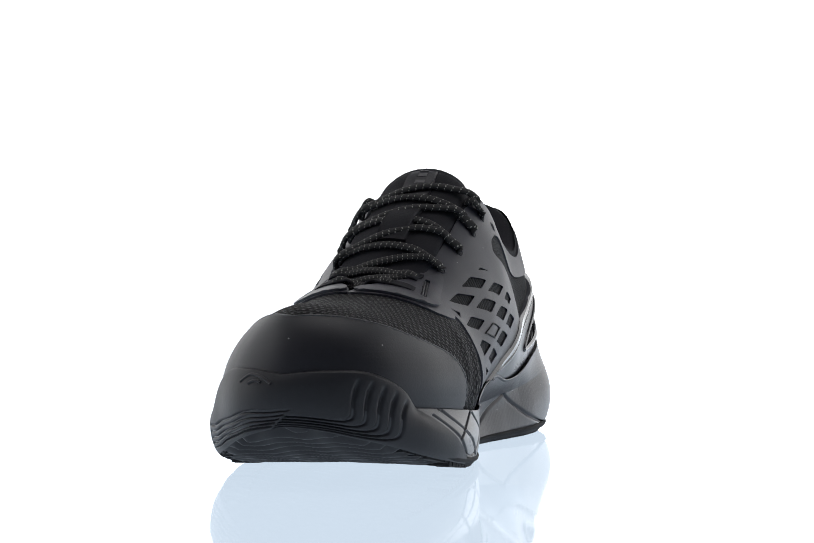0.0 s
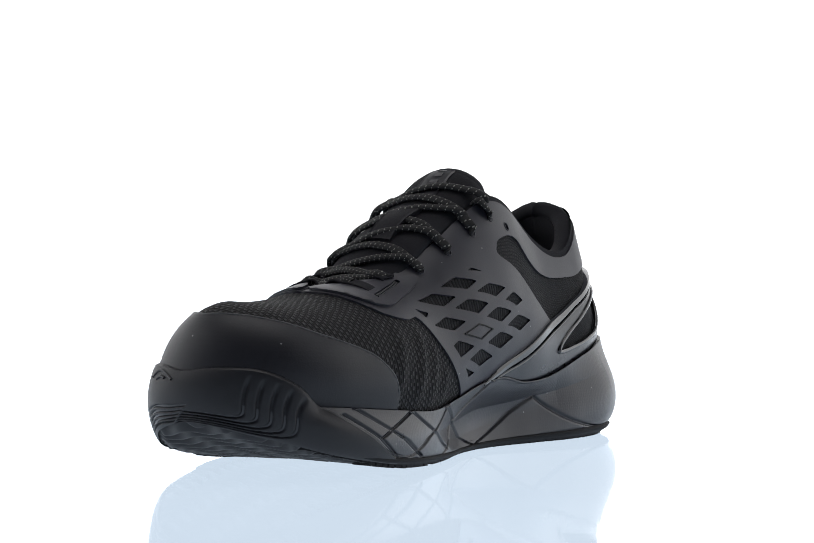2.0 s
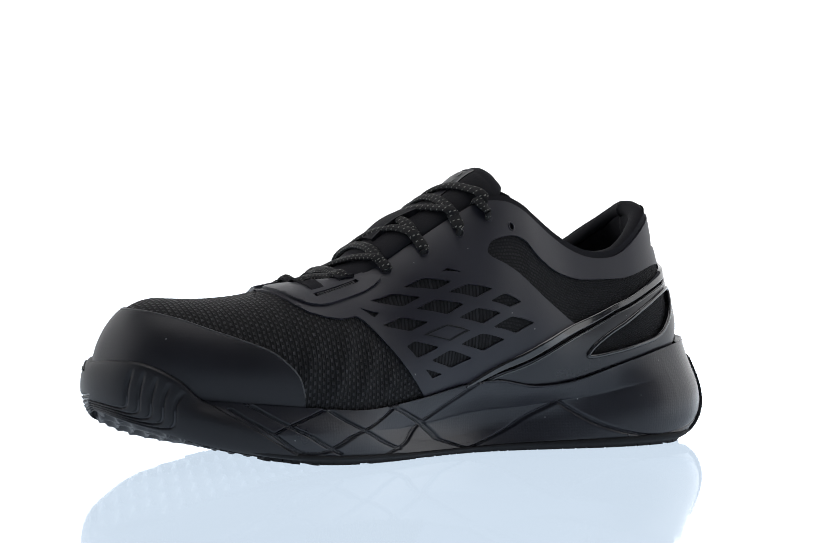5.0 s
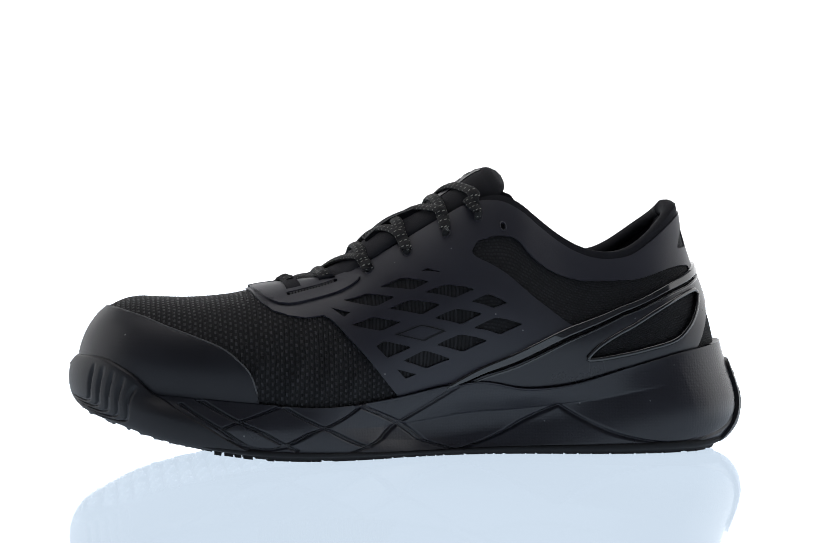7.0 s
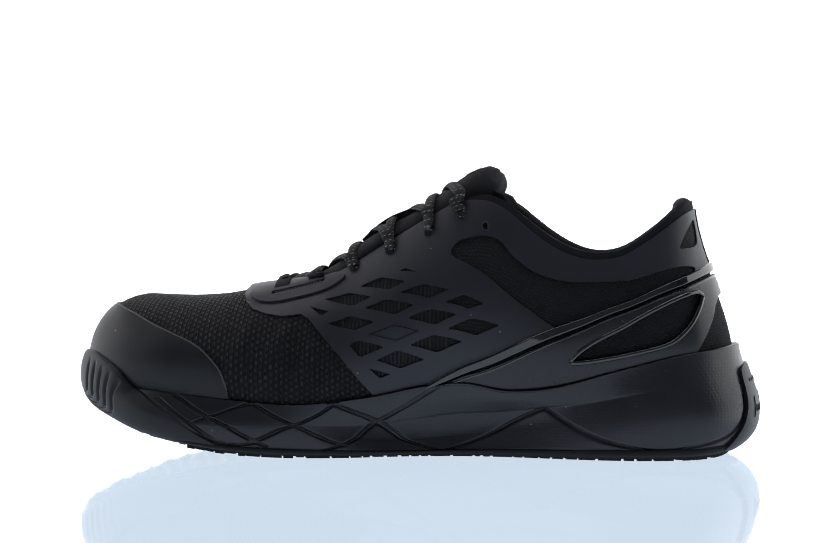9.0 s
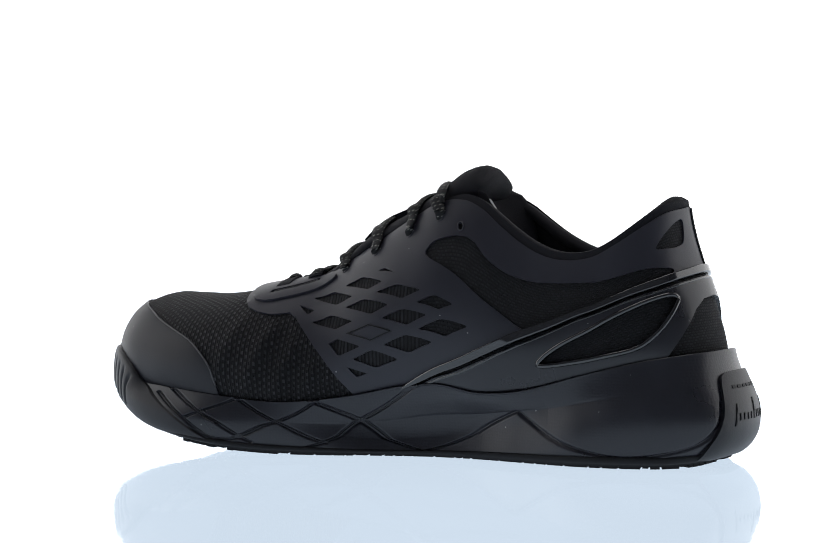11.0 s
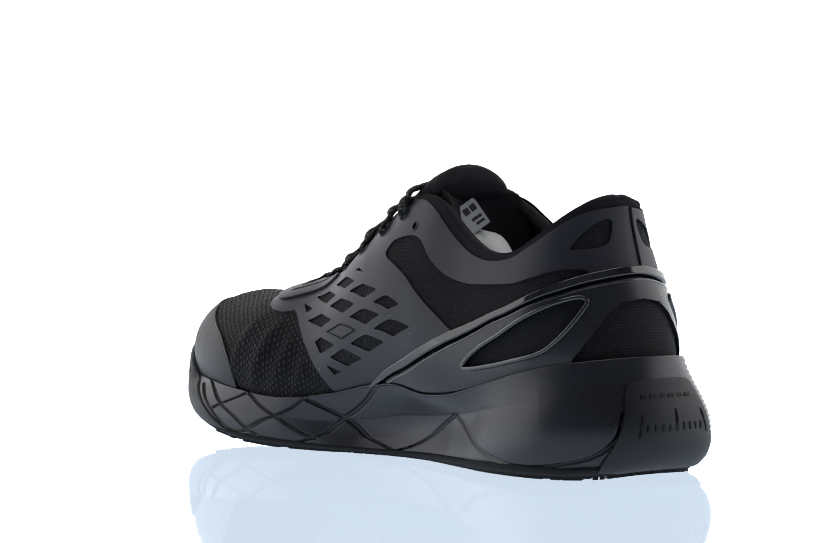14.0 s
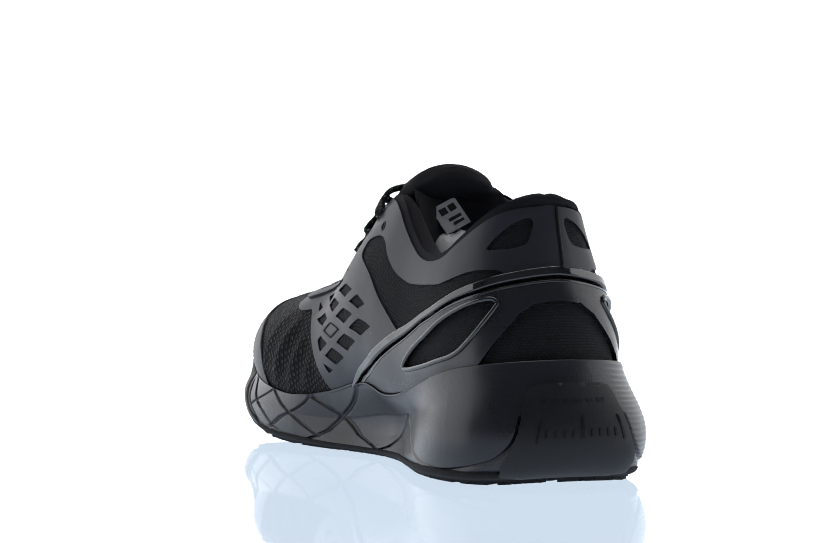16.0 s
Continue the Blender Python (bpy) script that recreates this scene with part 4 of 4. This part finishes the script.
def build_label():
    """The white woven label on the back of the tongue, with dark bars for its writing."""
    spot = tongue_back(np.array(.64), np.array(-.16))
    m = Matrix.Translation((spot[0] + .0022, spot[1], spot[2])) @ Euler((0, radians(68), 0)).to_matrix().to_4x4() @ Euler((0, 0, radians(28))).to_matrix().to_4x4()

    def sheet(x0, x1, y0, y1, z0, z1):
        v = [m @ Vector((x, y, z)) for z in (z0, z1) for x, y in ((x0, y0), (x1, y0), (x1, y1), (x0, y1))]
        return v, [(3, 2, 1, 0), (4, 5, 6, 7), (0, 1, 5, 4), (1, 2, 6, 5), (2, 3, 7, 6), (3, 0, 4, 7)]

    label = part("size_label", mesh_of("size_label", *sheet(-.0065, .0065, -.0065, .0065, -.0006, .0), M_WHITE, False), shoe, "small white woven label inside the tongue")
    for x0, x1, y0, y1 in ((-.0045, -.0015, .0010, .0045), (-.0045, -.0015, -.0038, -.0002), (.0008, .0022, -.002, .0045), (.0032, .0044, -.001, .0045)):
        part("label_bar", mesh_of("label_bar", *sheet(x0, x1, y0, y1, .0, .0002), M_DARKLINE, False), label, "dark bar of small writing")


build_upper()
build_film()
build_counter()
build_toecap()
build_midsole()
build_bumper()
build_heel_plate()
build_outsole()
build_tongue()
build_collar()
build_loops()
build_laces()
build_label()


def build_filler():
    """White paper stuffed into the shoe under the tongue."""
    n, m = 48, 24
    a, b = np.meshgrid(np.linspace(0, 2 * math.pi, n, endpoint=False), np.linspace(-math.pi / 2, math.pi / 2, m), indexing="ij")
    c = np.sign(np.cos(b)) * np.abs(np.cos(b)) ** .7
    s = np.sign(np.sin(b)) * np.abs(np.sin(b)) ** .7
    x, y, z = .030 * c * np.cos(a), .0175 * c * np.sin(a), .030 * s
    k = 1 + .02 * np.sin(3 * a + 5 * b) + .012 * np.sin(7 * a - 4 * b)
    p = np.stack([.029 + x * k, .0072 + y * k, .0678 + z * k], -1)
    ob = new("paper_filler", mesh_of("paper_filler", p.reshape(-1, 3), grid_faces(n, m, True), M_PAPER))
    return tagged(ob, "crumpled white paper filler stuffed inside the shoe", "paper filler")


filler = build_filler()


def motions():
    """The turntable's slow, even turn."""
    rows = []
    for t in range(17):
        rows.append((t, pose(0, 0, 0, 0, 0, (7.98 - t) * 8.835)))
    walk(shoe, rows)
    walk(filler, rows)


motions()
